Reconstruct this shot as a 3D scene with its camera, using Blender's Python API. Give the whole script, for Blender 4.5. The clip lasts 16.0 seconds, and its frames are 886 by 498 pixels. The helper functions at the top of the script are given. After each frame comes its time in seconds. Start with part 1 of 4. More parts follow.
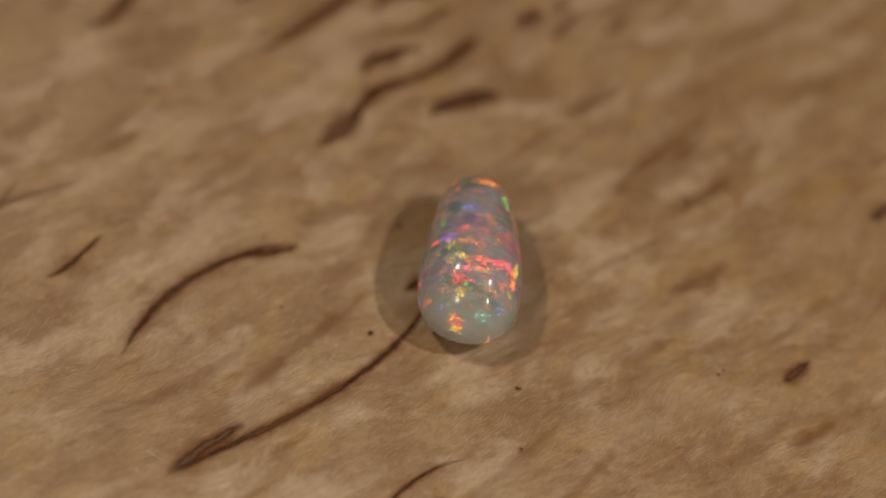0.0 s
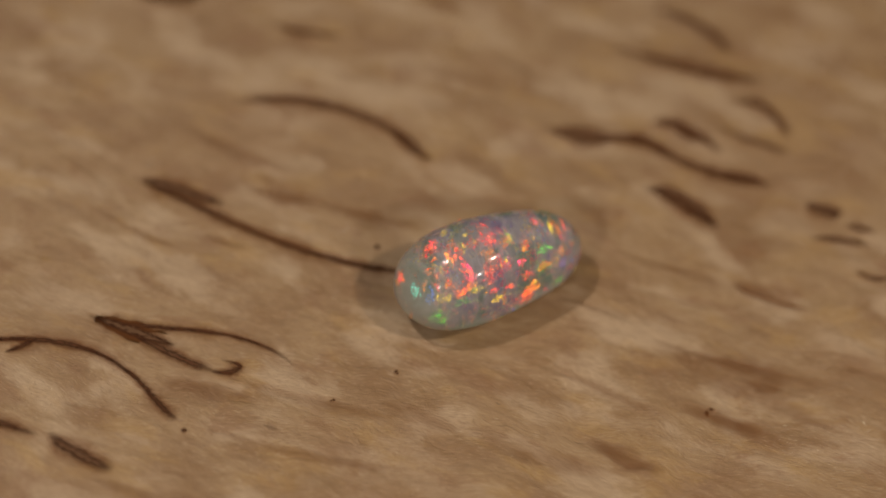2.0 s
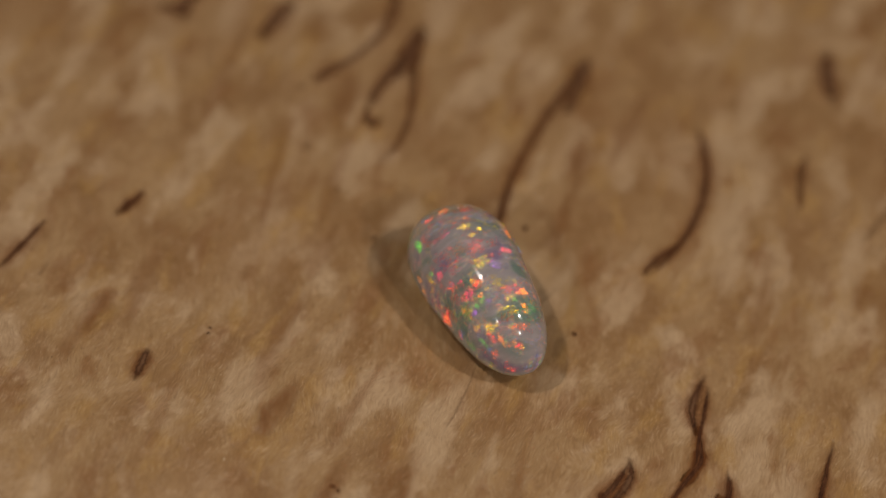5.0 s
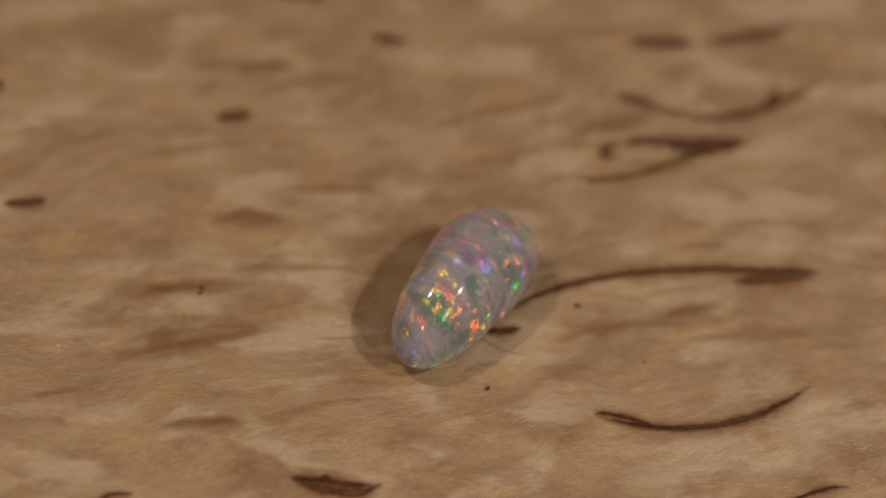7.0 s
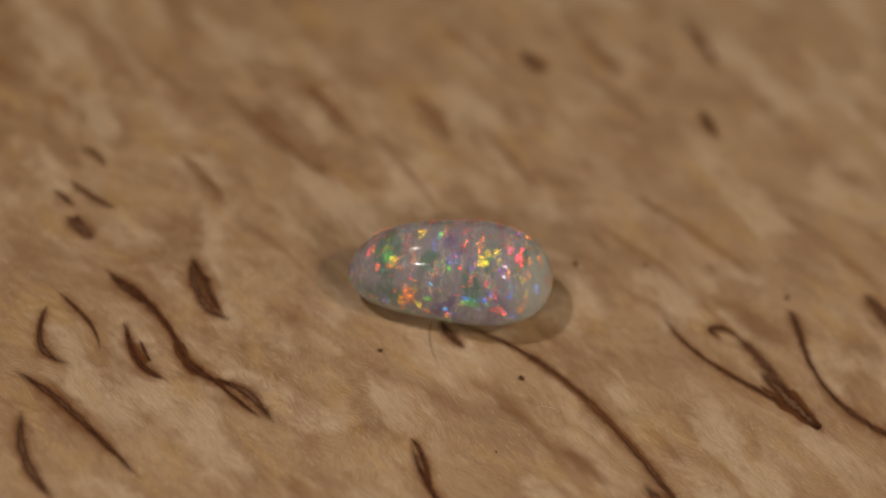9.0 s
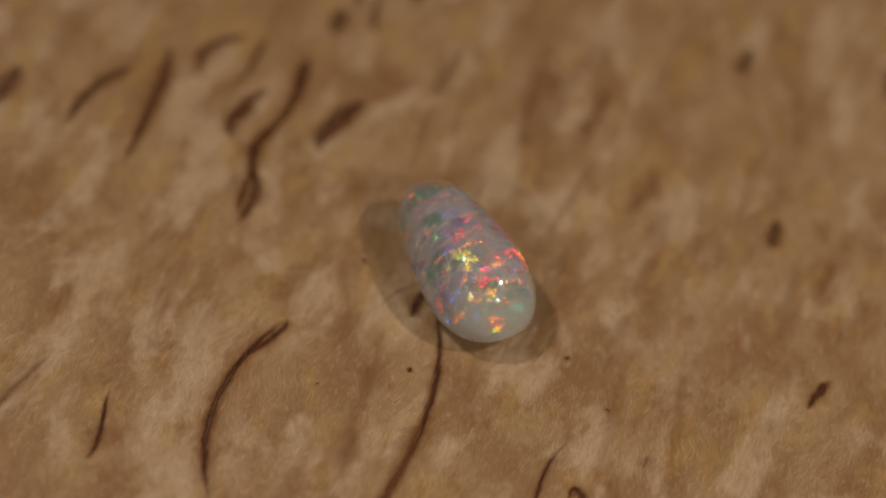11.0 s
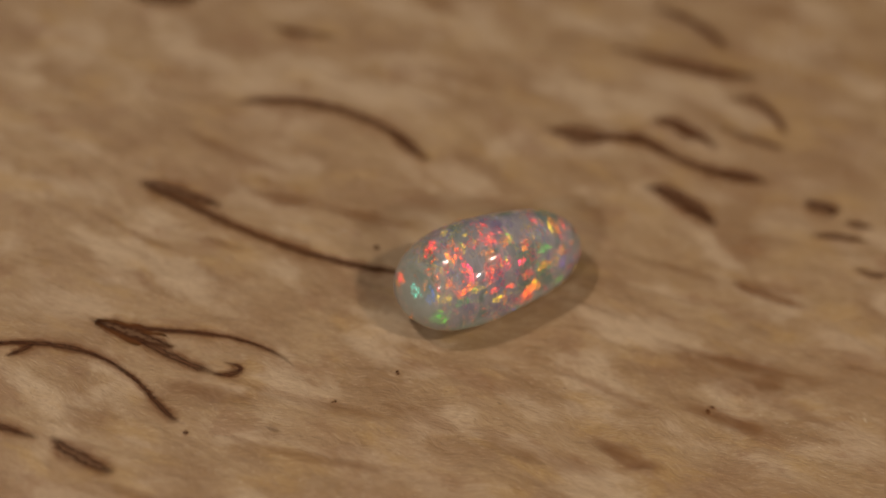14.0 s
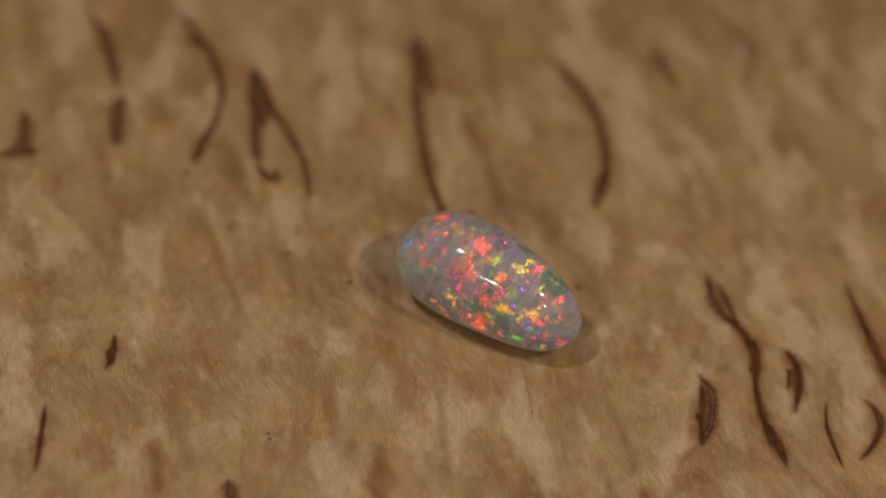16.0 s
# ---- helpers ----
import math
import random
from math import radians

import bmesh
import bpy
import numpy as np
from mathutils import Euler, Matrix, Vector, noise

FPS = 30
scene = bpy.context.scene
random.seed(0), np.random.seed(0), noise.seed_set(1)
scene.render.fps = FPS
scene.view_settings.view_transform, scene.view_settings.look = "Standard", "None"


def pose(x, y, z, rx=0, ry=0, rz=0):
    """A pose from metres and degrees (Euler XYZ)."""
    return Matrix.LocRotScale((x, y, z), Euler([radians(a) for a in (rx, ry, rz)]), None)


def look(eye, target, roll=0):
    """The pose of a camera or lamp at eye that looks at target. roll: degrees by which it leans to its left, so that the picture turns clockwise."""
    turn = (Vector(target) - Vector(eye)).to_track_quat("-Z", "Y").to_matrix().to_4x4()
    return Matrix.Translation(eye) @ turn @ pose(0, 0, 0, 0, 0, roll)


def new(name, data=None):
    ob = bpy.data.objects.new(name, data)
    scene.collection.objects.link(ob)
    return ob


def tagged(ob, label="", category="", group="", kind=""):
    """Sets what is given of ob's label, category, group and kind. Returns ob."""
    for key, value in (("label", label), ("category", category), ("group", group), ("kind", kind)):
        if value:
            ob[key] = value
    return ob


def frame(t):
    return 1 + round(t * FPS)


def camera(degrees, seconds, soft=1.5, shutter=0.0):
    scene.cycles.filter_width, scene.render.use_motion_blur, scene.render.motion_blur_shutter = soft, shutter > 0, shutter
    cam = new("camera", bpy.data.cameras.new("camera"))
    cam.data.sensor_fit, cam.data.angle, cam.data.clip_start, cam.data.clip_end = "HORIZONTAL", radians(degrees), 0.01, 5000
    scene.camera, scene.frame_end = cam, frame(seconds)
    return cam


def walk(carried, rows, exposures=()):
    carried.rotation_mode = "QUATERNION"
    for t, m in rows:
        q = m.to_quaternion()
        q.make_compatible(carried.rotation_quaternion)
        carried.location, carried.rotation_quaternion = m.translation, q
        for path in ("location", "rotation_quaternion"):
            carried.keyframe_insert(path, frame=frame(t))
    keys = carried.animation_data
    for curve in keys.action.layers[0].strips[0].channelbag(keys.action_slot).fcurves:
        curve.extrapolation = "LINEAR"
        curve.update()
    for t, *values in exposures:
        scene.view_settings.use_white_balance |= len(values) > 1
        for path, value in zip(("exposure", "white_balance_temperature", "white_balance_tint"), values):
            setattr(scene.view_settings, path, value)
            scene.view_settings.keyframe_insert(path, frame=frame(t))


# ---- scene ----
# A polished opal on a turning slab of curly birch, under four small lamps; the camera stands still.
MM = 0.001
TURN = -29.952  # degrees per second

# camera
cam = camera(20.0, 16.0, soft=1.5)
CAMERA_POSE = pose(0, -0.108745, 0.14, 90 - 51.129, 0, 1.159) @ pose(0, 0, 0, 0, 0, 6.948)
cam.data.dof.use_dof = True
cam.data.dof.focus_distance = 0.1706
cam.data.dof.aperture_fstop = 11.0
walk(cam, [(0.0, CAMERA_POSE), (16.0, CAMERA_POSE)], exposures=[(0.0, 0.0), (16.0, 0.0)])

# dim room light, and four small lamps round the slab
world = bpy.data.worlds.new("room_light")
scene.world = world
world.use_nodes = True
world.node_tree.nodes["Background"].inputs["Color"].default_value = (0.9, 0.95, 1.0, 1)
world.node_tree.nodes["Background"].inputs["Strength"].default_value = 0.02


def lamp(name, azimuth, elevation, watts, size, distance=0.38, colour=(1.0, 0.922, 0.822)):
    data = bpy.data.lights.new(name, "AREA")
    data.shape, data.size, data.energy, data.color = "DISK", size, watts, colour
    ob = new(name, data)
    a, e = radians(azimuth), radians(elevation)
    eye = (distance * math.cos(e) * math.cos(a), distance * math.cos(e) * math.sin(a), distance * math.sin(e))
    ob.matrix_world = look(eye, (0, 0, 0.003))


lamp("lamp_side", -179, 63, 0.52, 0.016)
lamp("lamp_front", -116, 39, 0.122, 0.009, 0.24)
lamp("lamp_corner", -45, 39, 0.122, 0.009, 0.24)
lamp("lamp_far_side", -17, 53, 0.56, 0.014)


# ---- materials ----
class Nodes:
    def __init__(self, name):
        self.mat = bpy.data.materials.new(name)
        self.mat.use_nodes = True
        self.tree = self.mat.node_tree
        self.bsdf = self.tree.nodes["Principled BSDF"]
        self.out = self.tree.nodes["Material Output"]

    def attribute(self, name):
        n = self.tree.nodes.new("ShaderNodeAttribute")
        n.attribute_name = name
        return n

    def to_world(self, vector):
        n = self.tree.nodes.new("ShaderNodeVectorTransform")
        n.vector_type, n.convert_from, n.convert_to = "VECTOR", "OBJECT", "WORLD"
        self.put(n.inputs[0], vector)
        return n.outputs[0]

    def gloss(self, colour, roughness, normal):
        n = self.tree.nodes.new("ShaderNodeBsdfAnisotropic")
        n.distribution = "GGX"
        self.put(n.inputs["Color"], colour)
        self.put(n.inputs["Roughness"], roughness)
        self.put(n.inputs["Normal"], normal)
        return n.outputs[0]

    def add(self, kind, **values):
        n = self.tree.nodes.new(kind)
        for key, value in values.items():
            self.put(n.inputs[key.replace("_", " ")], value)
        return n

    def put(self, socket, value):
        if isinstance(value, bpy.types.NodeSocket):
            self.tree.links.new(value, socket)
        else:
            socket.default_value = value

    def math(self, op, a, b=0.0, c=0.0, clamp=False):
        n = self.tree.nodes.new("ShaderNodeMath")
        n.operation, n.use_clamp = op, clamp
        for s, v in zip(n.inputs, (a, b, c)):
            self.put(s, v)
        return n.outputs[0]

    def vmath(self, op, a, b=(0, 0, 0), scale=None):
        n = self.tree.nodes.new("ShaderNodeVectorMath")
        n.operation = op
        self.put(n.inputs[0], a)
        self.put(n.inputs[1], b)
        if scale is not None:
            self.put(n.inputs["Scale"], scale)
        return n.outputs[0]

    def ramp(self, fac, *stops, smooth=False):
        n = self.tree.nodes.new("ShaderNodeValToRGB")
        n.color_ramp.interpolation = "EASE" if smooth else "LINEAR"
        els = n.color_ramp.elements
        while len(els) < len(stops):
            els.new(0.5)
        for el, (p, c) in zip(els, stops):
            el.position = p
            el.color = (*c, 1) if isinstance(c, tuple) else (c, c, c, 1)
        self.put(n.inputs[0], fac)
        return n.outputs[0]

    def mix(self, fac, a, b, blend="MIX"):
        n = self.tree.nodes.new("ShaderNodeMix")
        n.data_type, n.blend_type = "RGBA", blend
        self.put(n.inputs["Factor"], fac)
        self.put(n.inputs["A"], (*a, 1) if isinstance(a, tuple) else a)
        self.put(n.inputs["B"], (*b, 1) if isinstance(b, tuple) else b)
        return n.outputs["Result"]

    def noise(self, vector, scale, detail=3.0, rough=0.5, warp=0.0):
        n = self.add("ShaderNodeTexNoise", Vector=vector, Scale=scale, Detail=detail, Roughness=rough, Distortion=warp)
        return n.outputs["Fac"], n.outputs["Color"]

    def mapped(self, vector, scale=(1, 1, 1), turn=0.0, move=(0, 0, 0)):
        n = self.add("ShaderNodeMapping", Vector=vector, Location=move, Rotation=(0, 0, radians(turn)), Scale=scale)
        return n.outputs[0]


GRAIN = 48.0  # direction of the birch's grain on the slab, degrees


def wood_material():
    m = Nodes("curly_birch")
    co = m.add("ShaderNodeTexCoord").outputs["Object"]
    mm = m.vmath("SCALE", co, scale=1000.0)
    along = m.mapped(mm, turn=-GRAIN)
    # the fibres bend gently round each burl
    bend = m.vmath("SCALE", m.vmath("SUBTRACT", m.noise(along, 0.06, 1.0)[1], (0.5, 0.5, 0.5)), scale=5.0)
    flow = m.vmath("ADD", along, bend)
    patch = m.noise(m.mapped(flow, (0.14, 0.26, 0.3)), 1.0, 3.0, 0.5, 0.1)[0]
    pale = m.noise(m.mapped(flow, (0.15, 0.30, 0.3), move=(31, 7, 3)), 1.0, 4.0, 0.5, 0.15)[0]
    red = m.noise(m.mapped(flow, (0.2, 0.36, 0.3), move=(5, 47, 9)), 1.0, 5.0, 0.58, 0.2)[0]
    curl = m.noise(m.mapped(flow, (0.30, 0.55, 0.3), move=(9, 3, 1)), 1.0, 5.0, 0.58, 0.1)[0]
    # small curls of the figured fibre
    twist = m.vmath("SCALE", m.vmath("SUBTRACT", m.noise(along, 0.32, 2.0)[1], (0.5, 0.5, 0.5)), scale=1.9)
    curled = m.vmath("ADD", flow, twist)
    fibre = m.noise(m.mapped(curled, (0.30, 2.2, 1.0)), 1.0, 3.0, 0.55, 0.3)[0]
    fine = m.noise(m.mapped(curled, (1.5, 9.0, 4.0)), 1.0, 4.0, 0.7, 0.3)[0]
    grit = m.noise(mm, 5.0, 3.0, 0.7)[0]
    c = m.mix(m.ramp(patch, (0.32, 0.0), (0.62, 1.0), smooth=True), (0.220, 0.113, 0.044), (0.305, 0.181, 0.085))
    c = m.mix(m.math("MULTIPLY", m.ramp(pale, (0.47, 0.0), (0.63, 1.0), smooth=True), 0.9), c, (0.405, 0.270, 0.158))
    c = m.mix(m.math("MULTIPLY", m.ramp(red, (0.53, 0.0), (0.68, 1.0), smooth=True), 0.62), c, (0.195, 0.082, 0.027))
    broad = m.noise(m.mapped(flow, (0.05, 0.09, 0.3), move=(13, 29, 4)), 1.0, 2.0, 0.5, 0.4)[0]
    c = m.mix(m.ramp(broad, (0.50, 0.0), (0.68, 0.42), smooth=True), c, (0.235, 0.118, 0.048))
    c = m.mix(m.ramp(curl, (0.52, 0.0), (0.72, 0.36), smooth=True), c, (0.215, 0.112, 0.05))
    gold = m.noise(m.mapped(flow, (0.2, 0.45, 0.3), move=(71, 17, 2)), 1.0, 5.0, 0.55, 0.2)[0]
    c = m.mix(m.ramp(gold, (0.51, 0.0), (0.70, 0.65), smooth=True), c, (0.34, 0.190, 0.062))
    c = m.mix(m.ramp(fibre, (0.3, 0.14), (0.52, 0.0)), c, (0.20, 0.10, 0.04))
    c = m.mix(m.ramp(fine, (0.34, 0.40), (0.50, 0.0)), c, (0.14, 0.07, 0.03))
    c = m.mix(m.ramp(fine, (0.54, 0.0), (0.74, 0.36)), c, (0.60, 0.44, 0.28))
    # open pores in short dark ticks; pale ticks paint the sparkle of torn fibres
    pores = m.noise(m.mapped(curled, (2.2, 6.5, 4.0), move=(17, 5, 2)), 1.0, 2.0, 0.6)[0]
    some = m.ramp(m.noise(m.mapped(flow, (0.12, 0.2, 0.3), move=(3, 77, 5)), 1.0, 1.0)[0], (0.42, 0.15), (0.6, 1.0))
    c = m.mix(m.math("MULTIPLY", m.ramp(pores, (0.24, 0.75), (0.31, 0.0)), some), c, (0.085, 0.04, 0.018))
    c = m.mix(m.ramp(grit, (0.24, 0.35), (0.33, 0.0)), c, (0.10, 0.05, 0.022))
    spark = m.noise(m.mapped(curled, (1.6, 9.0, 5.0), move=(3, 8, 1)), 1.0, 2.0, 0.6)[0]
    c = m.mix(m.math("MULTIPLY", m.ramp(spark, (0.69, 0.0), (0.76, 0.6)), some), c, (0.66, 0.52, 0.36))
    m.put(m.bsdf.inputs["Base Color"], c)
    m.put(m.bsdf.inputs["Roughness"], m.ramp(fibre, (0.3, 0.44), (0.7, 0.56)))
    m.put(m.bsdf.inputs["Specular IOR Level"], 1.0)
    m.put(m.bsdf.inputs["Specular Tint"], (1.0, 0.89, 0.76, 1))
    # the sheen of the fibres runs across the grain
    m.put(m.bsdf.inputs["Anisotropic"], 0.85)
    across = radians(GRAIN + 90)
    m.put(m.bsdf.inputs["Tangent"], m.to_world((math.cos(across), math.sin(across), 0.0)))
    height = m.math("ADD", m.math("MULTIPLY", fine, 0.6), m.math("MULTIPLY", fibre, 0.6))
    height = m.math("ADD", height, m.math("MULTIPLY", grit, 0.35))
    swell = m.noise(m.mapped(flow, (0.45, 0.8, 0.3), move=(2, 2, 6)), 1.0, 1.5, 0.45, 0.3)[0]
    wave = m.add("ShaderNodeBump", Height=swell, Strength=1.0, Distance=0.00022)
    bump = m.add("ShaderNodeBump", Height=height, Strength=0.9, Distance=0.00009, Normal=wave.outputs[0])
    m.put(m.bsdf.inputs["Normal"], bump.outputs[0])
    return m.mat


def streak_material():
    m = Nodes("bark_streak")
    co = m.vmath("SCALE", m.add("ShaderNodeTexCoord").outputs["Object"], scale=1000.0)
    along = m.mapped(m.mapped(co, turn=-GRAIN), (0.6, 5.0, 1.0))
    grit = m.noise(along, 1.3, 5.0, 0.7)[0]
    rough = m.noise(m.mapped(m.mapped(co, turn=-GRAIN), (0.6, 1.2, 1.0)), 4.0, 4.0, 0.6)[0]
    edge = m.attribute("edge").outputs["Fac"]
    dense = m.attribute("dense").outputs["Fac"]
    c = m.mix(m.ramp(grit, (0.35, 0.0), (0.7, 1.0)), (0.030, 0.011, 0.006), (0.10, 0.038, 0.016))
    c = m.mix(m.ramp(edge, (0.22, 0.0), (0.55, 1.0)), c, (0.185, 0.062, 0.021))
    wob = m.math("ADD", edge, m.math("MULTIPLY", m.math("SUBTRACT", rough, 0.5), 0.75))
    wob = m.math("ADD", wob, m.math("MULTIPLY", m.math("SUBTRACT", grit, 0.5), 0.3))
    hollow = m.attribute("hollow").outputs["Fac"]
    heart = m.math("MULTIPLY", hollow, m.ramp(wob, (0.06, 0.5), (0.22, 0.0)))
    c = m.mix(heart, c, (0.19, 0.105, 0.056))
    m.put(m.bsdf.inputs["Base Color"], c)
    m.put(m.bsdf.inputs["Roughness"], 0.75)
    m.put(m.bsdf.inputs["Specular IOR Level"], 0.05)
    cover = m.ramp(wob, (0.02, 0.97), (0.2, 0.78), (0.34, 0.42), (0.8, 0.0))
    inside = m.ramp(edge, (0.75, 1.0), (0.98, 0.0))
    m.put(m.bsdf.inputs["Alpha"], m.math("MULTIPLY", m.math("MULTIPLY", cover, inside), dense, clamp=True))
    return m.mat


def opal_material():
    m = Nodes("milky_opal")
    mm = m.vmath("SCALE", m.add("ShaderNodeTexCoord").outputs["Object"], scale=1000.0)
    geo = m.add("ShaderNodeNewGeometry")
    axes = m.add("ShaderNodeSeparateXYZ", Vector=mm)
    x = axes.outputs[0]
    # milky body, lavender to sea green
    body = m.noise(m.mapped(mm, (0.25, 0.35, 0.3)), 1.0, 2.0, 0.5, 0.6)[0]
    c = m.ramp(body, (0.32, (0.185, 0.145, 0.21)), (0.5, (0.265, 0.23, 0.228)), (0.66, (0.135, 0.18, 0.145)), smooth=True)
    layer = m.noise(m.mapped(m.vmath("ADD", mm, m.vmath("SCALE", m.noise(mm, 0.5, 2.0)[1], scale=1.5)), (0.25, 2.2, 0.5)), 1.0, 4.0, 0.65)[0]
    c = m.mix(m.ramp(layer, (0.50, 0.0), (0.70, 0.4)), c, (0.40, 0.35, 0.38))
    c = m.mix(m.ramp(layer, (0.28, 0.35), (0.46, 0.0)), c, (0.16, 0.15, 0.22))
    # base painted pale sea-green for light shining through; paler potch at the round end
    low = m.math("MULTIPLY_ADD", axes.outputs[2], -0.25, m.math("MULTIPLY_ADD", body, 0.6, 0.55))
    c = m.mix(m.ramp(low, (0.1, 0.0), (0.55, 0.75), smooth=True), c, (0.31, 0.34, 0.28))
    end = m.math("ADD", axes.outputs[1], m.math("MULTIPLY", body, 4.0))
    potch = m.ramp(m.math("MULTIPLY_ADD", end, -0.25, 0.0), (0.0, 0.0), (0.7, 0.8), smooth=True)
    c = m.mix(potch, c, (0.34, 0.33, 0.275))
    m.put(m.bsdf.inputs["Base Color"], c)
    m.put(m.bsdf.inputs["Roughness"], 0.12)
    m.put(m.bsdf.inputs["Specular IOR Level"], 0.15)
    m.put(m.bsdf.inputs["IOR"], 1.45)
    m.put(m.bsdf.inputs["Subsurface Weight"], 0.95)
    m.put(m.bsdf.inputs["Subsurface Radius"], (1.0, 0.9, 0.9))
    m.put(m.bsdf.inputs["Subsurface Scale"], 0.0028)
    m.put(m.bsdf.inputs["Coat Weight"], 0.9)
    m.put(m.bsdf.inputs["Coat Roughness"], 0.02)
    # platelets of play-of-colour: each domain mirrors the lamps by its own lattice tilt
    shake = m.vmath("SCALE", m.vmath("SUBTRACT", m.noise(mm, 1.1, 4.0, 0.65)[1], (0.5, 0.5, 0.5)), scale=1.6)
    domain_co = m.mapped(m.vmath("ADD", mm, shake), (0.75, 1.25, 1.0))
    shaders = []
    for k, (size, move, patchy, low) in enumerate(((2.2, (3, 5, 7), 0.6, 0.56), (5.5, (11, 2, 5), 0.8, 0.565))):
        vor = m.add("ShaderNodeTexVoronoi", Vector=m.vmath("ADD", domain_co, move), Scale=size, Randomness=1.0)
        rnd = m.vmath("SUBTRACT", vor.outputs["Color"], (0.5, 0.5, 0.5))
        tilt = m.vmath("ADD", m.vmath("SCALE", geo.outputs["Normal"], scale=0.55), m.vmath("SCALE", rnd, scale=1.15))
        tilt = m.vmath("NORMALIZE", m.vmath("ADD", tilt, (0, 0, 0.28)))
        pick = m.add("ShaderNodeSeparateXYZ", Vector=vor.outputs["Color"])
        drift = m.noise(m.mapped(mm, (0.3, 0.3, 0.3), move=move), 1.0, 2.0)[0]
        hue = m.math("ADD", m.math("MULTIPLY", pick.outputs[1], 0.60), m.math("MULTIPLY", drift, 0.42))
        hue = m.math("SUBTRACT", hue, m.math("MULTIPLY", x, 0.045))
        colour = m.ramp(hue, (0.0, (1.0, 0.05, 0.10)), (0.3, (1.0, 0.07, 0.02)), (0.42, (1.0, 0.28, 0.01)), (0.54, (0.75, 0.7, 0.01)),
                        (0.64, (0.08, 0.8, 0.06)), (0.76, (0.06, 0.22, 1.0)), (0.9, (0.35, 0.12, 0.9)))
        zone = m.noise(m.mapped(mm, (0.55, 0.95, 0.7), move=move), patchy, 3.0, 0.6, 1.2)[0]
        thread = m.noise(m.mapped(mm, (1.0, 1.7, 1.2), move=move), 1.5 + k, 5.0, 0.75, 1.5)[0]
        mask = m.math("MULTIPLY", m.ramp(zone, (low - 0.04, 0.0), (low + 0.1, 1.0)), m.ramp(thread, (0.42, 0.0), (0.56, 1.0)))
        mask = m.math("MULTIPLY", mask, m.math("SUBTRACT", 1.0, potch))
        shaders.append(m.gloss(m.mix(m.math("MULTIPLY", mask, 0.40 - 0.12 * k), (0.0, 0.0, 0.0), colour), 0.42, tilt))
    total = m.bsdf.outputs[0]
    for s in shaders:
        add = m.tree.nodes.new("ShaderNodeAddShader")
        m.tree.links.new(total, add.inputs[0])
        m.tree.links.new(s, add.inputs[1])
        total = add.outputs[0]
    m.tree.links.new(total, m.out.inputs["Surface"])
    return m.mat


def stain_material(name, pale, strength):
    m = Nodes(name)
    co = m.vmath("SCALE", m.add("ShaderNodeTexCoord").outputs["Object"], scale=1000.0)
    blot = m.noise(m.mapped(m.mapped(co, turn=-GRAIN), (0.3, 1.0, 1.0)), 0.8, 4.0, 0.6, 0.6)[0]
    edge = m.attribute("edge").outputs["Fac"]
    dense = m.attribute("dense").outputs["Fac"]
    m.put(m.bsdf.inputs["Base Color"], m.ramp(blot, (0.35, (0.20, 0.072, 0.022)), (0.65, pale)))
    m.put(m.bsdf.inputs["Roughness"], 0.6)
    m.put(m.bsdf.inputs["Specular IOR Level"], 0.1)
    wob = m.math("ADD", edge, m.math("MULTIPLY", m.math("SUBTRACT", blot, 0.5), 1.4))
    cover = m.math("MULTIPLY", m.ramp(wob, (0.0, strength), (0.95, 0.0), smooth=True), m.ramp(edge, (0.6, 1.0), (0.97, 0.0)))
    m.put(m.bsdf.inputs["Alpha"], m.math("MULTIPLY", cover, dense, clamp=True))
    return m.mat


FIRE_GAIN = 1.1


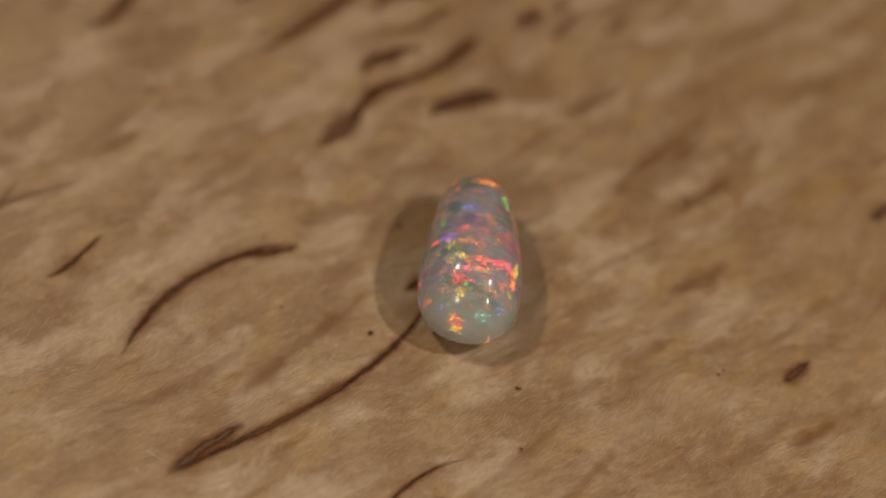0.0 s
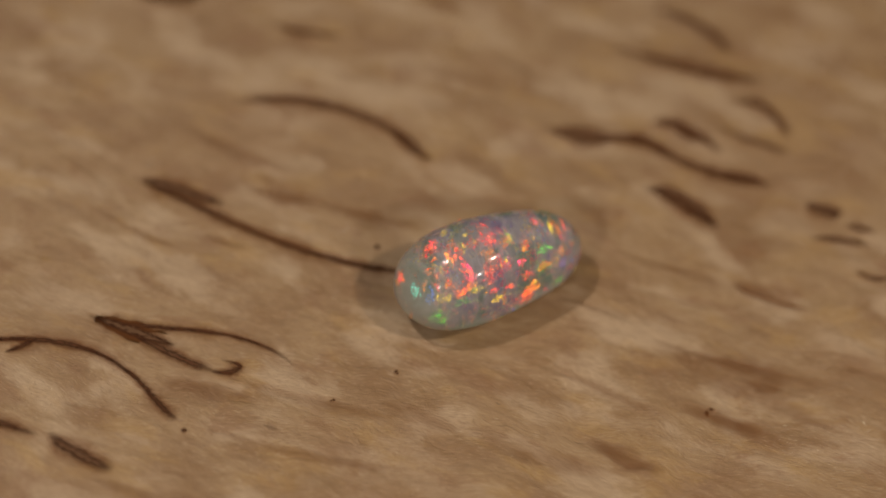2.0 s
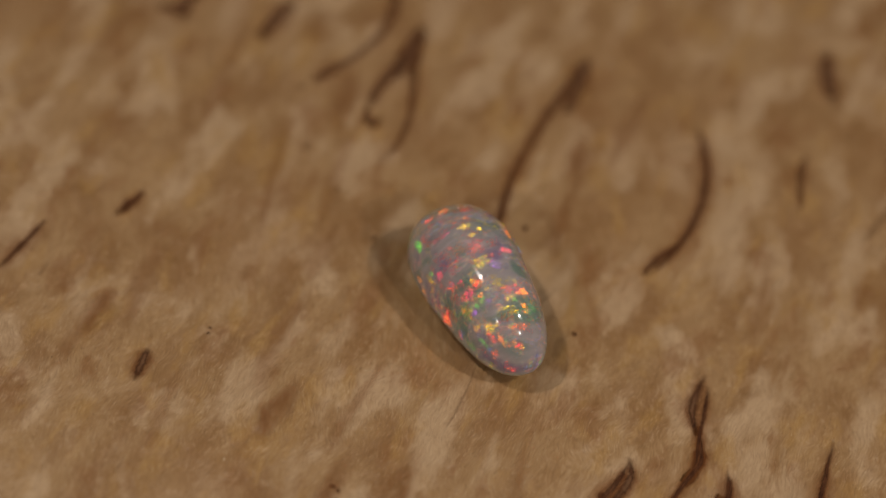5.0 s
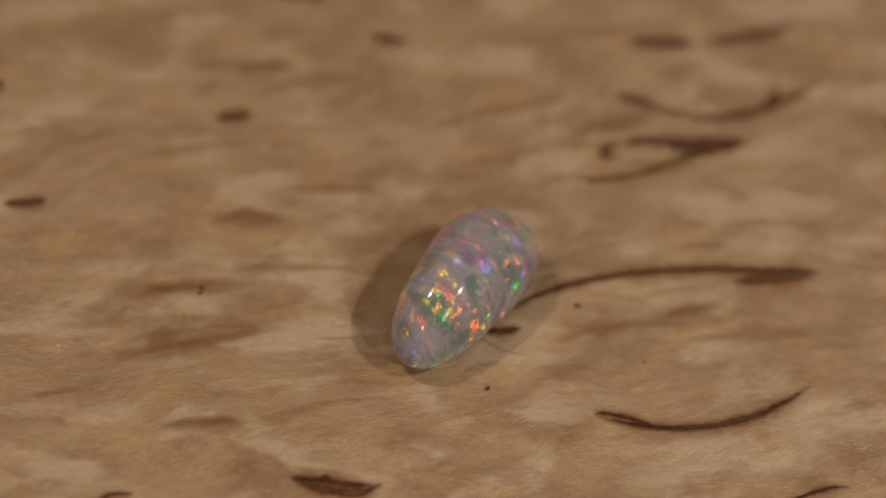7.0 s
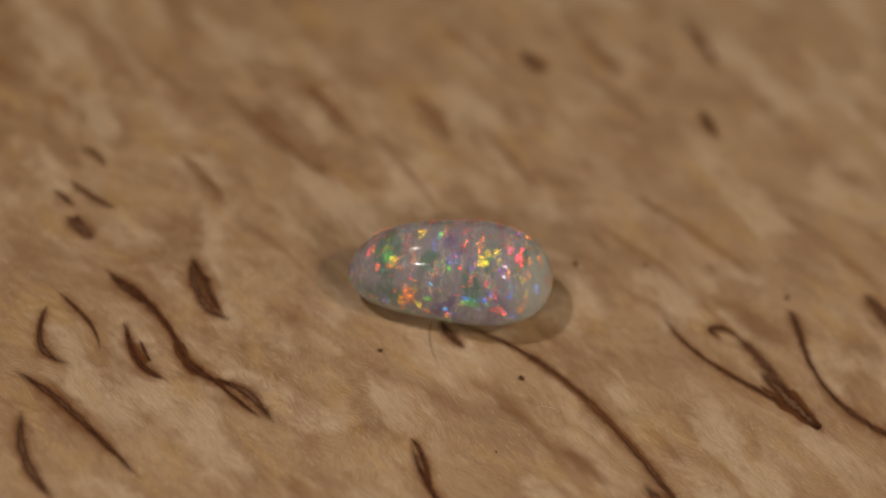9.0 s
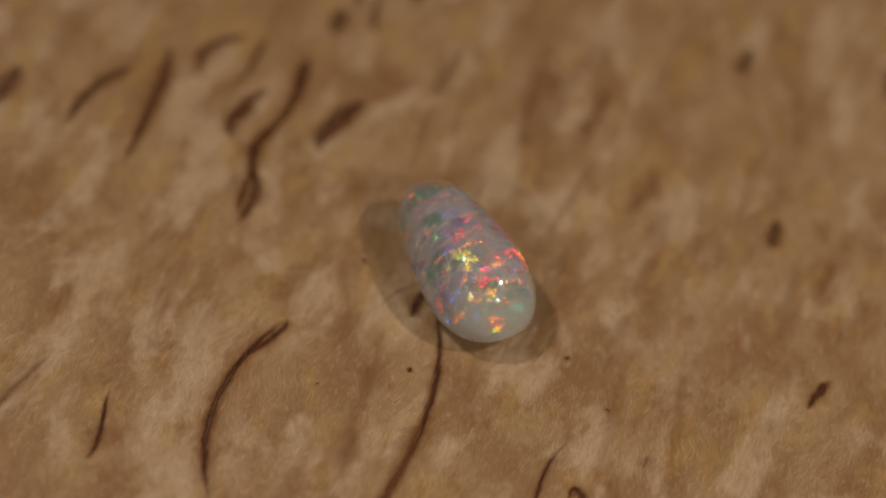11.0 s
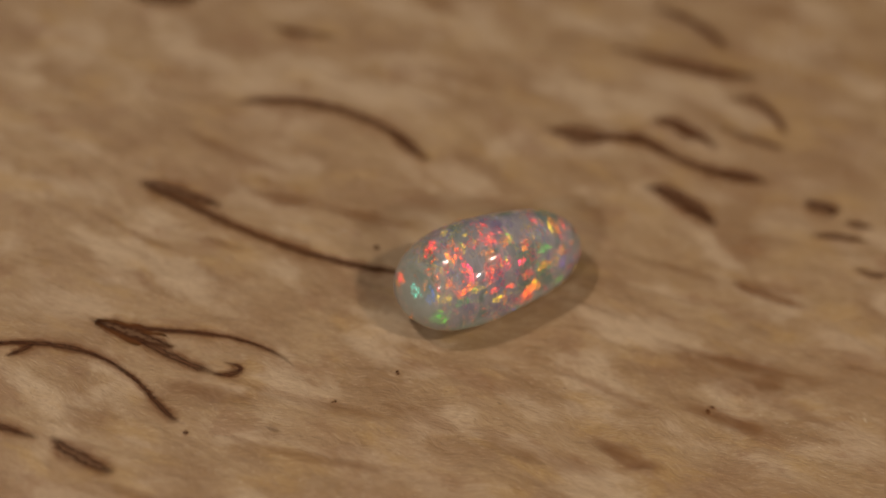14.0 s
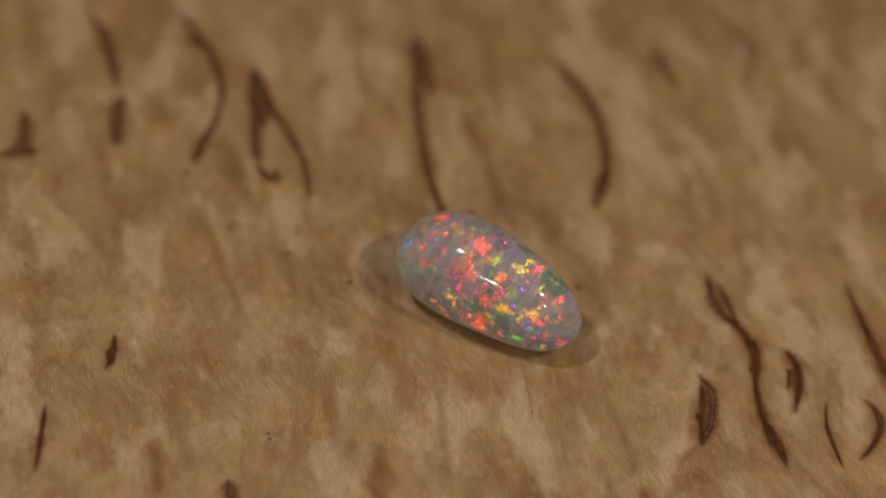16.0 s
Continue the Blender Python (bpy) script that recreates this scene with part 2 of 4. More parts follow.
def fire_material(name, rgb):
    m = Nodes("fire_" + name)
    mm = m.vmath("SCALE", m.add("ShaderNodeTexCoord").outputs["Object"], scale=1000.0)
    rnd = m.add("ShaderNodeObjectInfo").outputs["Random"]
    off = m.vmath("SCALE", m.add("ShaderNodeCombineXYZ", X=rnd, Y=rnd, Z=1.0).outputs[0], scale=37.0)
    co = m.vmath("ADD", mm, off)
    edge = m.attribute("edge").outputs["Fac"]
    tilt = m.attribute("lattice").outputs["Vector"]
    jitter = m.vmath("SCALE", m.vmath("SUBTRACT", m.noise(m.mapped(co, (0.7, 1.3, 1.0)), 5.5, 3.0, 0.7, 0.8)[1], (0.5, 0.5, 0.5)), scale=1.0)
    turned = m.to_world(m.vmath("ADD", tilt, jitter))
    # bright crinkled threads over a duller sheet of colour
    thread = m.noise(m.mapped(co, (0.9, 1.6, 1.2)), 2.6, 4.0, 0.62, 1.6)[0]
    ridge = m.math("ABSOLUTE", m.math("SUBTRACT", thread, 0.5))
    sheet = m.math("MULTIPLY_ADD", m.math("POWER", rnd, 2.5), 0.30, 0.02)
    vein = m.math("MAXIMUM", m.ramp(ridge, (0.0, 1.0), (0.012, 0.85), (0.03, 0.15), (0.07, 0.0)), sheet)
    crumb = m.noise(co, 4.5, 3.0, 0.6, 0.5)[0]
    vein = m.math("MULTIPLY", vein, m.ramp(crumb, (0.40, 0.3), (0.52, 1.0)))
    ragged = m.math("ADD", edge, m.math("MULTIPLY", m.math("SUBTRACT", m.noise(co, 2.6, 4.0, 0.7)[0], 0.5), 2.4))
    mask = m.math("MULTIPLY", vein, m.ramp(ragged, (0.5, 1.0), (0.78, 0.0)))
    mask = m.math("MULTIPLY", mask, m.ramp(edge, (0.82, 1.0), (1.0, 0.0)))
    tint = m.mix(m.math("MULTIPLY", mask, 0.4), (1.0, 1.0, 1.0), tuple(0.22 + 0.55 * v / max(rgb) for v in rgb))
    mask = m.math("MULTIPLY", mask, FIRE_GAIN)
    shift = m.add("ShaderNodeHueSaturation", Hue=m.math("ADD", 0.44, m.math("MULTIPLY", m.noise(co, 2.2, 3.0)[0], 0.12)), Color=(*rgb, 1)).outputs[0]
    gloss = m.gloss(m.mix(mask, (0.0, 0.0, 0.0), shift), 0.38, m.vmath("NORMALIZE", turned))
    clear = m.add("ShaderNodeBsdfTransparent", Color=tint)
    both = m.tree.nodes.new("ShaderNodeAddShader")
    m.tree.links.new(clear.outputs[0], both.inputs[0])
    m.tree.links.new(gloss, both.inputs[1])
    m.tree.links.new(both.outputs[0], m.out.inputs["Surface"])
    return m.mat


def lint_material():
    m = Nodes("pale_lint")
    co = m.vmath("SCALE", m.add("ShaderNodeTexCoord").outputs["Object"], scale=1000.0)
    m.put(m.bsdf.inputs["Base Color"], m.ramp(m.noise(co, 3.0)[0], (0.3, (0.6, 0.58, 0.55)), (0.7, (0.75, 0.74, 0.72))))
    m.put(m.bsdf.inputs["Roughness"], 0.5)
    return m.mat


def table_material():
    m = Nodes("dark_table")
    co = m.vmath("SCALE", m.add("ShaderNodeTexCoord").outputs["Object"], scale=1000.0)
    n = m.noise(m.mapped(co, (0.01, 0.2, 0.1)), 1.0, 4.0)[0]
    m.put(m.bsdf.inputs["Base Color"], m.ramp(n, (0.3, (0.05, 0.035, 0.025)), (0.7, (0.1, 0.07, 0.05))))
    m.put(m.bsdf.inputs["Roughness"], 0.5)
    return m.mat


WOOD, STREAK, STAIN, LINT, OPAL, TABLE = wood_material(), streak_material(), stain_material("brown_stain", (0.26, 0.11, 0.035), 0.25), lint_material(), opal_material(), table_material()
HALO = stain_material("brown_halo", (0.28, 0.125, 0.042), 0.28)


# ---- building helpers ----
def part(name, bm, material, parent=None, label="", smooth=True):
    mesh = bpy.data.meshes.new(name)
    for f in bm.faces:
        f.smooth = smooth
    bm.to_mesh(mesh)
    bm.free()
    mesh.materials.append(material)
    ob = new(name, mesh)
    if parent:
        ob.parent = parent
    if label:
        tagged(ob, label)
    return ob


def relief(x, y):
    """Height of the planed slab's slightly uneven top, mm."""
    return 0.05 * noise.noise((x * 0.11, y * 0.11, 0.3)) + 0.025 * noise.noise((x * 0.27, y * 0.27, 4.0))


# ---- the slab ----
HALF, THICK = 64.0, 22.0


def build_table():
    bm = bmesh.new()
    bmesh.ops.create_cube(bm, size=1.0, matrix=Matrix.Translation((0, 0, (-THICK - 15) * MM)) @ Matrix.Diagonal((1.2, 0.8, 0.03, 1)))
    bmesh.ops.bevel(bm, geom=bm.edges[:], offset=0.003, segments=2, affect="EDGES")
    return tagged(part("tabletop", bm, TABLE, smooth=False), "dark plain wooden tabletop under the birch slab", "tabletop", kind="structure")


def build_slab():
    n = 200
    at = [-HALF + 2 * HALF * i / n for i in range(n + 1)]
    verts, faces = [], []
    for y in at:
        for x in at:
            e = max(0.0, max(abs(x), abs(y)) - (HALF - 1.5))
            verts.append((x * MM, y * MM, (relief(x, y) - 0.45 * e * e) * MM))
    w = n + 1
    for j in range(n):
        for i in range(n):
            faces.append((j * w + i, j * w + i + 1, (j + 1) * w + i + 1, (j + 1) * w + i))
    rim = [i for i in range(w)] + [j * w + n for j in range(1, w)] + [n * w + i for i in range(n - 1, -1, -1)] + [j * w for j in range(n - 1, 0, -1)]
    base = len(verts)
    for k in rim:
        x, y, _ = verts[k]
        verts.append((x, y, -THICK * MM))
    for a in range(len(rim)):
        b = (a + 1) % len(rim)
        faces.append((rim[b], rim[a], base + a, base + b))
    faces.append(tuple(base + k for k in reversed(range(len(rim)))))
    mesh = bpy.data.meshes.new("burl_wood_block")
    mesh.from_pydata(verts, [], faces)
    mesh.polygons.foreach_set("use_smooth", [True] * len(mesh.polygons))
    mesh.materials.append(WOOD)
    return tagged(new("burl_wood_block", mesh), "planed curly birch slab with dark bark streaks, turning slowly", "wood slab")


table = build_table()
slab = build_slab()


def streak(name, x0, y0, xa, ya, xb, yb, x1, y1, width, peak, material=None, lift=None):
    """One dark bark inclusion: a thin lens along a curve through four places, widest at peak; mm on the slab."""
    p0, qa, qb, p3 = Vector((x0, y0)), Vector((xa, ya)), Vector((xb, yb)), Vector((x1, y1))
    c1 = (-5 * p0 + 18 * qa - 9 * qb + 2 * p3) / 6
    c2 = (2 * p0 - 9 * qa + 18 * qb - 5 * p3) / 6
    length = (qa - p0).length + (qb - qa).length + (p3 - qb).length
    steps, across = max(8, min(60, int(length / 0.3))), 8
    line = []
    for i in range(steps + 1):
        s = i / steps * 1.08 - 0.04
        p = p0 * (1 - s) ** 3 + c1 * (3 * s * (1 - s) ** 2) + c2 * (3 * s * s * (1 - s)) + p3 * s ** 3
        t = (c1 - p0) * (1 - s) ** 2 + (c2 - c1) * (2 * s * (1 - s)) + (p3 - c2) * s * s
        shift = 0.12 * width * noise.noise((p.x * 0.8, p.y * 0.8, 2.0)) / max(t.length, 1e-6)
        line.append(p + Vector((-t.y, t.x)) * shift)
    bm = bmesh.new()
    edge_layer, dense_layer = bm.verts.layers.float.new("edge"), bm.verts.layers.float.new("dense")
    hollow_layer = bm.verts.layers.float.new("hollow")
    rows = []
    count = len(slab.children)
    if name == "grain_streak":
        streak("brown_halo", x0, y0, xa, ya, xb, yb, x1, y1, 1.1 * width + 0.55, peak, HALO, 0.004 + 0.0002 * count)
    if lift is None:
        lift = (0.04 + 0.0008 * count) if material is None else 0.18 + 0.0008 * count
    thin = 0.3 if name == "hairline_crack" else 1.0
    for i, p in enumerate(line):
        s = i / steps
        t = line[min(i + 1, steps)] - line[max(i - 1, 0)]
        t.normalize()
        q = Vector((-t.y, t.x))
        swell = (s / peak if s < peak else (1 - s) / (1 - peak))
        swell = max(0.0, swell) ** 0.6
        uneven = 1 + 0.35 * noise.noise((p.x * 0.9, p.y * 0.9, 7.0))
        half = (0.25 + 0.75 * swell) * width * 1.4 * uneven
        row = []
        for k in range(across + 1):
            u = 2 * k / across - 1
            v = p + q * (u * half)
            z = relief(v.x, v.y) + lift + 0.012 * (1 - u * u)
            vert = bm.verts.new((v.x * MM, v.y * MM, z * MM))
            vert[edge_layer] = abs(u)
            vert[dense_layer] = thin * min(1.0, min(s, 1 - s) * 5)
            vert[hollow_layer] = min(1.0, max(0.0, (half / 1.4 - 0.38) / 0.3))
            row.append(vert)
        rows.append(row)
    for a, b in zip(rows, rows[1:]):
        for k in range(across):
            bm.faces.new((a[k + 1], a[k], b[k], b[k + 1]))
    bmesh.ops.recalc_face_normals(bm, faces=bm.faces[:])
    return part(name, bm, material or STREAK, slab)


streak("grain_streak", -1.78, 25.45, -3.14, 23.43, -5.19, 21.03, -8.07, 18.93, 0.42, 0.55)
streak("grain_streak", -2.20, 25.09, -2.87, 24.18, -3.49, 23.27, -4.06, 22.36, 0.50, 0.45)
streak("grain_streak", -7.34, 19.32, -8.62, 18.56, -9.57, 17.40, -10.11, 15.79, 0.55, 0.42)
streak("grain_streak", -9.89, 16.14, -10.31, 14.74, -11.18, 13.40, -12.69, 12.06, 0.60, 0.55)
streak("grain_streak", -5.52, 28.93, -7.29, 28.97, -9.18, 28.44, -10.10, 26.49, 0.50, 0.70)
streak("grain_streak", -4.22, 28.36, -5.35, 26.96, -6.60, 25.64, -8.42, 24.64, 0.26, 0.40)
streak("grain_streak", -6.10, 23.17, -8.33, 22.37, -9.58, 21.34, -10.43, 19.76, 0.46, 0.60)
streak("grain_streak", -7.44, 21.99, -7.97, 21.73, -8.47, 21.44, -8.97, 21.03, 0.30, 0.50)
streak("grain_streak", 0.19, 19.73, -1.72, 19.17, -3.67, 18.08, -4.61, 16.31, 0.66, 0.55)
streak("grain_streak", -12.61, 2.66, -13.61, 1.86, -15.26, 1.21, -16.85, 0.63, 0.36, 0.45)
streak("grain_streak", -12.43, 12.99, -11.22, 14.78, -9.76, 16.71, -8.68, 18.56, 0.30, 0.25)
streak("grain_streak", -9.36, 17.48, -8.62, 18.69, -6.35, 20.05, -3.21, 23.07, 0.36, 0.22)
streak("grain_streak", -4.41, 16.71, -3.06, 17.69, -1.54, 18.58, 0.44, 19.77, 0.50, 0.50)
streak("grain_streak", -10.28, 20.12, -9.72, 21.33, -8.19, 22.51, -6.10, 23.37, 0.33, 0.45)
streak("grain_streak", -16.79, 22.20, -14.86, 24.44, -13.20, 26.68, -11.59, 29.12, 0.32, 0.50)
streak("grain_streak", 18.04, -17.17, 18.83, -16.56, 19.63, -16.07, 20.82, -15.70, 0.50, 0.55)
streak("grain_streak", 22.48, -3.58, 23.07, -2.93, 23.63, -2.26, 24.31, -1.41, 0.72, 0.35)
streak("grain_streak", -7.58, -25.31, -5.41, -22.02, -2.96, -17.35, 0.79, -13.86, 0.40, 0.30)
streak("grain_streak", -6.98, -24.71, -4.32, -22.49, -2.06, -20.75, -0.27, -19.04, 0.62, 0.70)
streak("grain_streak", -7.24, -24.90, -5.99, -23.64, -4.67, -22.25, -3.22, -20.95, 0.90, 0.40)
streak("grain_streak", -0.41, -19.22, 0.24, -18.00, 0.02, -17.19, -0.87, -18.05, 0.40, 0.35)
streak("grain_streak", -8.59, -34.44, -7.09, -29.77, -4.89, -26.39, -1.76, -24.26, 0.44, 0.45)
streak("grain_streak", -2.86, -24.87, -0.91, -23.94, 1.11, -23.35, 2.63, -22.68, 0.46, 0.75)
streak("grain_streak", -6.97, -29.45, -6.84, -30.20, -6.72, -30.90, -6.69, -31.71, 0.44, 0.35)
streak("grain_streak", -22.87, -8.96, -21.07, -3.95, -17.62, 0.03, -12.97, 2.60, 0.52, 0.35)
streak("grain_streak", -29.40, -3.34, -28.07, -2.04, -27.17, -0.41, -26.20, 1.19, 0.32, 0.30)
streak("grain_streak", -17.88, -17.90, -11.46, -12.74, -5.76, -6.80, -2.44, 0.62, 0.48, 0.30)
streak("grain_streak", -18.03, -17.84, -16.69, -16.29, -15.31, -14.77, -13.86, -13.32, 0.94, 0.40)
streak("grain_streak", -2.27, 1.63, -3.17, 1.25, -3.85, 0.57, -4.43, -0.22, 0.59, 0.50)
streak("hairline_crack", -2.20, 2.25, -3.63, 2.38, -5.01, 2.05, -6.30, 1.41, 0.16, 0.50)
streak("grain_streak", 0.77, -30.93, 2.31, -30.19, 3.70, -29.21, 4.97, -28.06, 0.93, 0.50)
streak("grain_streak", -3.93, -38.39, -2.87, -35.98, -1.26, -33.89, 0.47, -31.90, 0.59, 0.50)
streak("hairline_crack", 5.04, -17.43, 5.30, -17.17, 5.57, -16.90, 5.83, -16.64, 0.27, 0.50)
streak("grain_streak", 6.64, -35.69, 7.90, -34.31, 9.49, -33.38, 10.87, -34.31, 0.82, 0.60)
streak("grain_streak", 25.42, -16.94, 26.90, -15.87, 28.41, -14.84, 29.94, -13.85, 0.34, 0.50)
streak("hairline_crack", 26.46, -13.15, 26.87, -12.82, 27.28, -12.49, 27.69, -12.16, 0.15, 0.50)
streak("hairline_crack", 1.68, 5.28, 3.15, 7.02, 4.76, 8.62, 6.48, 10.12, 0.14, 0.50)
streak("grain_streak", -36.18, -12.37, -35.19, -10.79, -34.44, -9.08, -33.95, -7.28, 1.06, 0.50)
streak("grain_streak", 8.84, 29.47, 8.76, 28.57, 8.21, 27.85, 7.46, 27.33, 0.27, 0.40)
streak("grain_streak", 5.83, 29.56, 4.98, 28.41, 4.29, 27.16, 3.72, 25.84, 0.38, 0.40)
streak("grain_streak", 4.82, 30.49, 4.38, 29.90, 3.94, 29.32, 3.50, 28.73, 0.30, 0.50)
streak("grain_streak", 2.52, 29.06, 1.92, 28.34, 1.34, 27.60, 0.79, 26.85, 0.83, 0.50)
streak("grain_streak", -11.43, 29.71, -13.44, 26.27, -15.90, 23.14, -18.46, 20.10, 0.49, 0.30)
streak("grain_streak", -14.67, 28.71, -17.11, 28.17, -19.29, 26.98, -21.06, 25.21, 0.63, 0.50)
streak("hairline_crack", -35.35, -2.56, -34.74, 0.01, -34.03, 2.55, -33.24, 5.06, 0.49, 0.50)
streak("hairline_crack", -34.61, 2.28, -32.70, 3.37, -30.80, 4.49, -28.92, 5.64, 0.45, 0.50)
streak("grain_streak", -31.64, 21.00, -29.58, 22.50, -28.90, 25.10, -28.58, 27.78, 0.75, 0.50)
streak("grain_streak", -25.39, 28.81, -24.43, 29.82, -23.48, 30.83, -22.52, 31.84, 0.93, 0.50)
streak("grain_streak", -20.16, -37.74, -18.36, -36.25, -16.46, -34.89, -14.45, -33.70, 0.75, 0.50)
streak("grain_streak", 9.08, -33.10, 9.26, -32.80, 9.45, -32.50, 9.63, -32.20, 0.81, 0.50)
streak("grain_streak", 30.64, 14.43, 29.92, 13.71, 29.19, 12.99, 28.47, 12.27, 0.81, 0.50)
streak("grain_streak", 40.30, 9.05, 39.68, 7.93, 39.05, 6.81, 38.42, 5.69, 0.84, 0.50)
streak("pinhole_mark", -6.60, -4.48, -6.46, -4.39, -6.31, -4.30, -6.17, -4.21, 0.31, 0.50)
streak("pinhole_mark", 3.64, -22.76, 3.67, -22.62, 3.70, -22.49, 3.74, -22.35, 0.30, 0.50)
streak("pinhole_mark", -5.67, 5.81, -5.66, 5.66, -5.65, 5.51, -5.65, 5.37, 0.24, 0.50)
streak("brown_stain", 12.46, 9.08, 14.66, 10.99, 16.61, 13.07, 18.36, 15.40, 0.86, 0.50, STAIN)
streak("brown_stain", 13.02, 14.66, 14.32, 15.96, 15.46, 17.36, 16.46, 18.90, 0.60, 0.50, STAIN)
streak("brown_stain", 5.52, 18.39, 6.96, 19.51, 8.24, 20.75, 9.42, 22.15, 0.63, 0.50, STAIN)
streak("brown_stain", -14.82, -11.01, -13.68, -9.83, -12.70, -8.58, -11.84, -7.20, 0.63, 0.50, STAIN)
streak("brown_stain", -10.45, -5.38, -9.23, -3.98, -8.18, -2.48, -7.28, -0.85, 0.54, 0.50, STAIN)
streak("brown_stain", 8.44, 10.71, 12.80, 13.54, 16.76, 16.75, 20.44, 20.43, 0.99, 0.60, STAIN)
streak("brown_stain", 4.98, 18.49, 6.54, 19.58, 7.95, 20.80, 9.24, 22.19, 0.92, 0.50, STAIN)
streak("brown_stain", 6.86, 2.75, 9.68, 4.65, 12.24, 6.80, 14.60, 9.25, 0.52, 0.50, STAIN)
streak("brown_stain", 10.46, -4.16, 13.00, -2.03, 15.26, 0.31, 17.30, 2.93, 0.99, 0.50, STAIN)
streak("brown_stain", 17.54, -12.97, 19.74, -10.77, 21.65, -8.41, 23.34, -5.80, 0.99, 0.50, STAIN)
streak("brown_stain", 4.28, -20.85, 7.24, -17.45, 9.77, -13.83, 11.96, -9.89, 0.51, 0.50, STAIN)
streak("brown_stain", 5.29, -29.40, 7.68, -27.08, 9.78, -24.58, 11.65, -21.82, 0.77, 0.50, STAIN)
streak("brown_stain", -14.47, -11.16, -13.45, -10.14, -12.56, -9.04, -11.77, -7.83, 0.71, 0.50, STAIN)
streak("brown_stain", 12.91, 33.10, 15.03, 35.71, 16.82, 38.47, 18.34, 41.46, 0.99, 0.50, STAIN)
streak("brown_stain", 8.25, 10.90, 10.85, 13.51, 13.12, 16.32, 15.13, 19.40, 0.50, 0.50, STAIN)
streak("brown_stain", -16.26, -21.78, -14.30, -20.56, -12.52, -19.17, -10.86, -17.57, 0.49, 0.50, STAIN)
streak("brown_stain", -11.78, -15.70, -10.85, -15.02, -10.01, -14.27, -9.24, -13.41, 0.35, 0.50, STAIN)
streak("brown_stain", 23.00, -9.06, 25.09, -7.65, 26.98, -6.06, 28.73, -4.25, 0.99, 0.50, STAIN)
streak("brown_stain", 13.61, 2.64, 15.31, 3.79, 16.84, 5.08, 18.26, 6.55, 0.99, 0.50, STAIN)
streak("brown_stain", 9.85, 12.90, 11.93, 14.35, 13.81, 15.99, 15.54, 17.84, 0.99, 0.50, STAIN)
streak("brown_stain", 14.80, 11.32, 16.01, 12.10, 17.10, 12.99, 18.12, 14.01, 0.79, 0.50, STAIN)
streak("brown_stain", -21.34, -13.23, -18.75, -11.28, -16.43, -9.11, -14.31, -6.67, 0.85, 0.50, STAIN)
streak("brown_stain", -13.66, -14.72, -10.29, -11.69, -7.32, -8.39, -4.66, -4.72, 0.43, 0.40, STAIN)
streak("brown_stain", -11.77, -15.37, -10.86, -14.66, -10.05, -13.88, -9.31, -12.99, 0.38, 0.50, STAIN)
streak("brown_stain", 14.10, 9.89, 15.51, 11.40, 16.72, 13.01, 17.78, 14.78, 0.59, 0.50, STAIN)
streak("brown_stain", 0.32, -18.30, 3.31, -15.21, 5.90, -11.89, 8.17, -8.25, 0.68, 0.50, STAIN)
streak("brown_stain", 14.83, 22.07, 15.92, 23.24, 16.86, 24.49, 17.68, 25.85, 0.43, 0.50, STAIN)
streak("brown_stain", 5.46, 18.13, 7.00, 19.37, 8.37, 20.74, 9.62, 22.28, 0.43, 0.50, STAIN)
streak("brown_stain", 0.42, 11.83, 1.74, 13.30, 2.88, 14.87, 3.87, 16.59, 0.43, 0.50, STAIN)
streak("brown_stain", -11.35, -6.33, -9.56, -4.53, -7.99, -2.60, -6.61, -0.47, 0.84, 0.50, STAIN)
streak("brown_stain", -28.59, 7.90, -27.44, 8.83, -26.42, 9.86, -25.49, 11.00, 0.73, 0.50, STAIN)
streak("brown_stain", -15.71, -10.09, -13.83, -8.78, -12.15, -7.31, -10.59, -5.64, 0.99, 0.50, STAIN)
streak("brown_stain", 11.11, 14.92, 13.06, 16.67, 14.77, 18.58, 16.31, 20.70, 0.99, 0.50, STAIN)
streak("brown_stain", -1.01, -22.93, 0.54, -21.07, 1.87, -19.10, 3.01, -16.96, 0.99, 0.50, STAIN)
streak("brown_stain", 5.74, -9.49, 7.33, -8.24, 8.76, -6.87, 10.06, -5.32, 0.96, 0.50, STAIN)
streak("brown_stain", -21.72, 5.33, -19.92, 7.07, -18.35, 8.95, -16.95, 11.02, 0.99, 0.50, STAIN)
streak("brown_stain", 14.58, 2.97, 15.84, 3.97, 16.98, 5.06, 18.01, 6.29, 0.94, 0.50, STAIN)
streak("brown_stain", 22.95, -9.16, 24.11, -8.41, 25.16, -7.56, 26.13, -6.59, 0.87, 0.50, STAIN)
streak("brown_stain", 20.73, -1.21, 22.57, 0.64, 24.18, 2.62, 25.60, 4.81, 0.70, 0.50, STAIN)
streak("pinhole_mark", 4.26, -7.31, 4.33, -7.30, 4.39, -7.29, 4.45, -7.27, 0.20, 0.5)
streak("pinhole_mark", 4.85, -12.41, 4.90, -12.40, 4.95, -12.39, 5.00, -12.39, 0.15, 0.5)
streak("pinhole_mark", 14.89, 11.18, 14.92, 11.26, 14.96, 11.35, 14.99, 11.43, 0.28, 0.5)
streak("pinhole_mark", 4.16, -7.45, 4.18, -7.39, 4.20, -7.33, 4.22, -7.26, 0.19, 0.5)
streak("pinhole_mark", 14.89, 11.22, 14.90, 11.31, 14.91, 11.40, 14.92, 11.49, 0.27, 0.5)
streak("pinhole_mark", -12.82, -3.08, -12.80, -3.14, -12.79, -3.20, -12.77, -3.26, 0.19, 0.5)
streak("pinhole_mark", 14.86, 11.72, 14.77, 11.75, 14.67, 11.77, 14.57, 11.80, 0.30, 0.5)
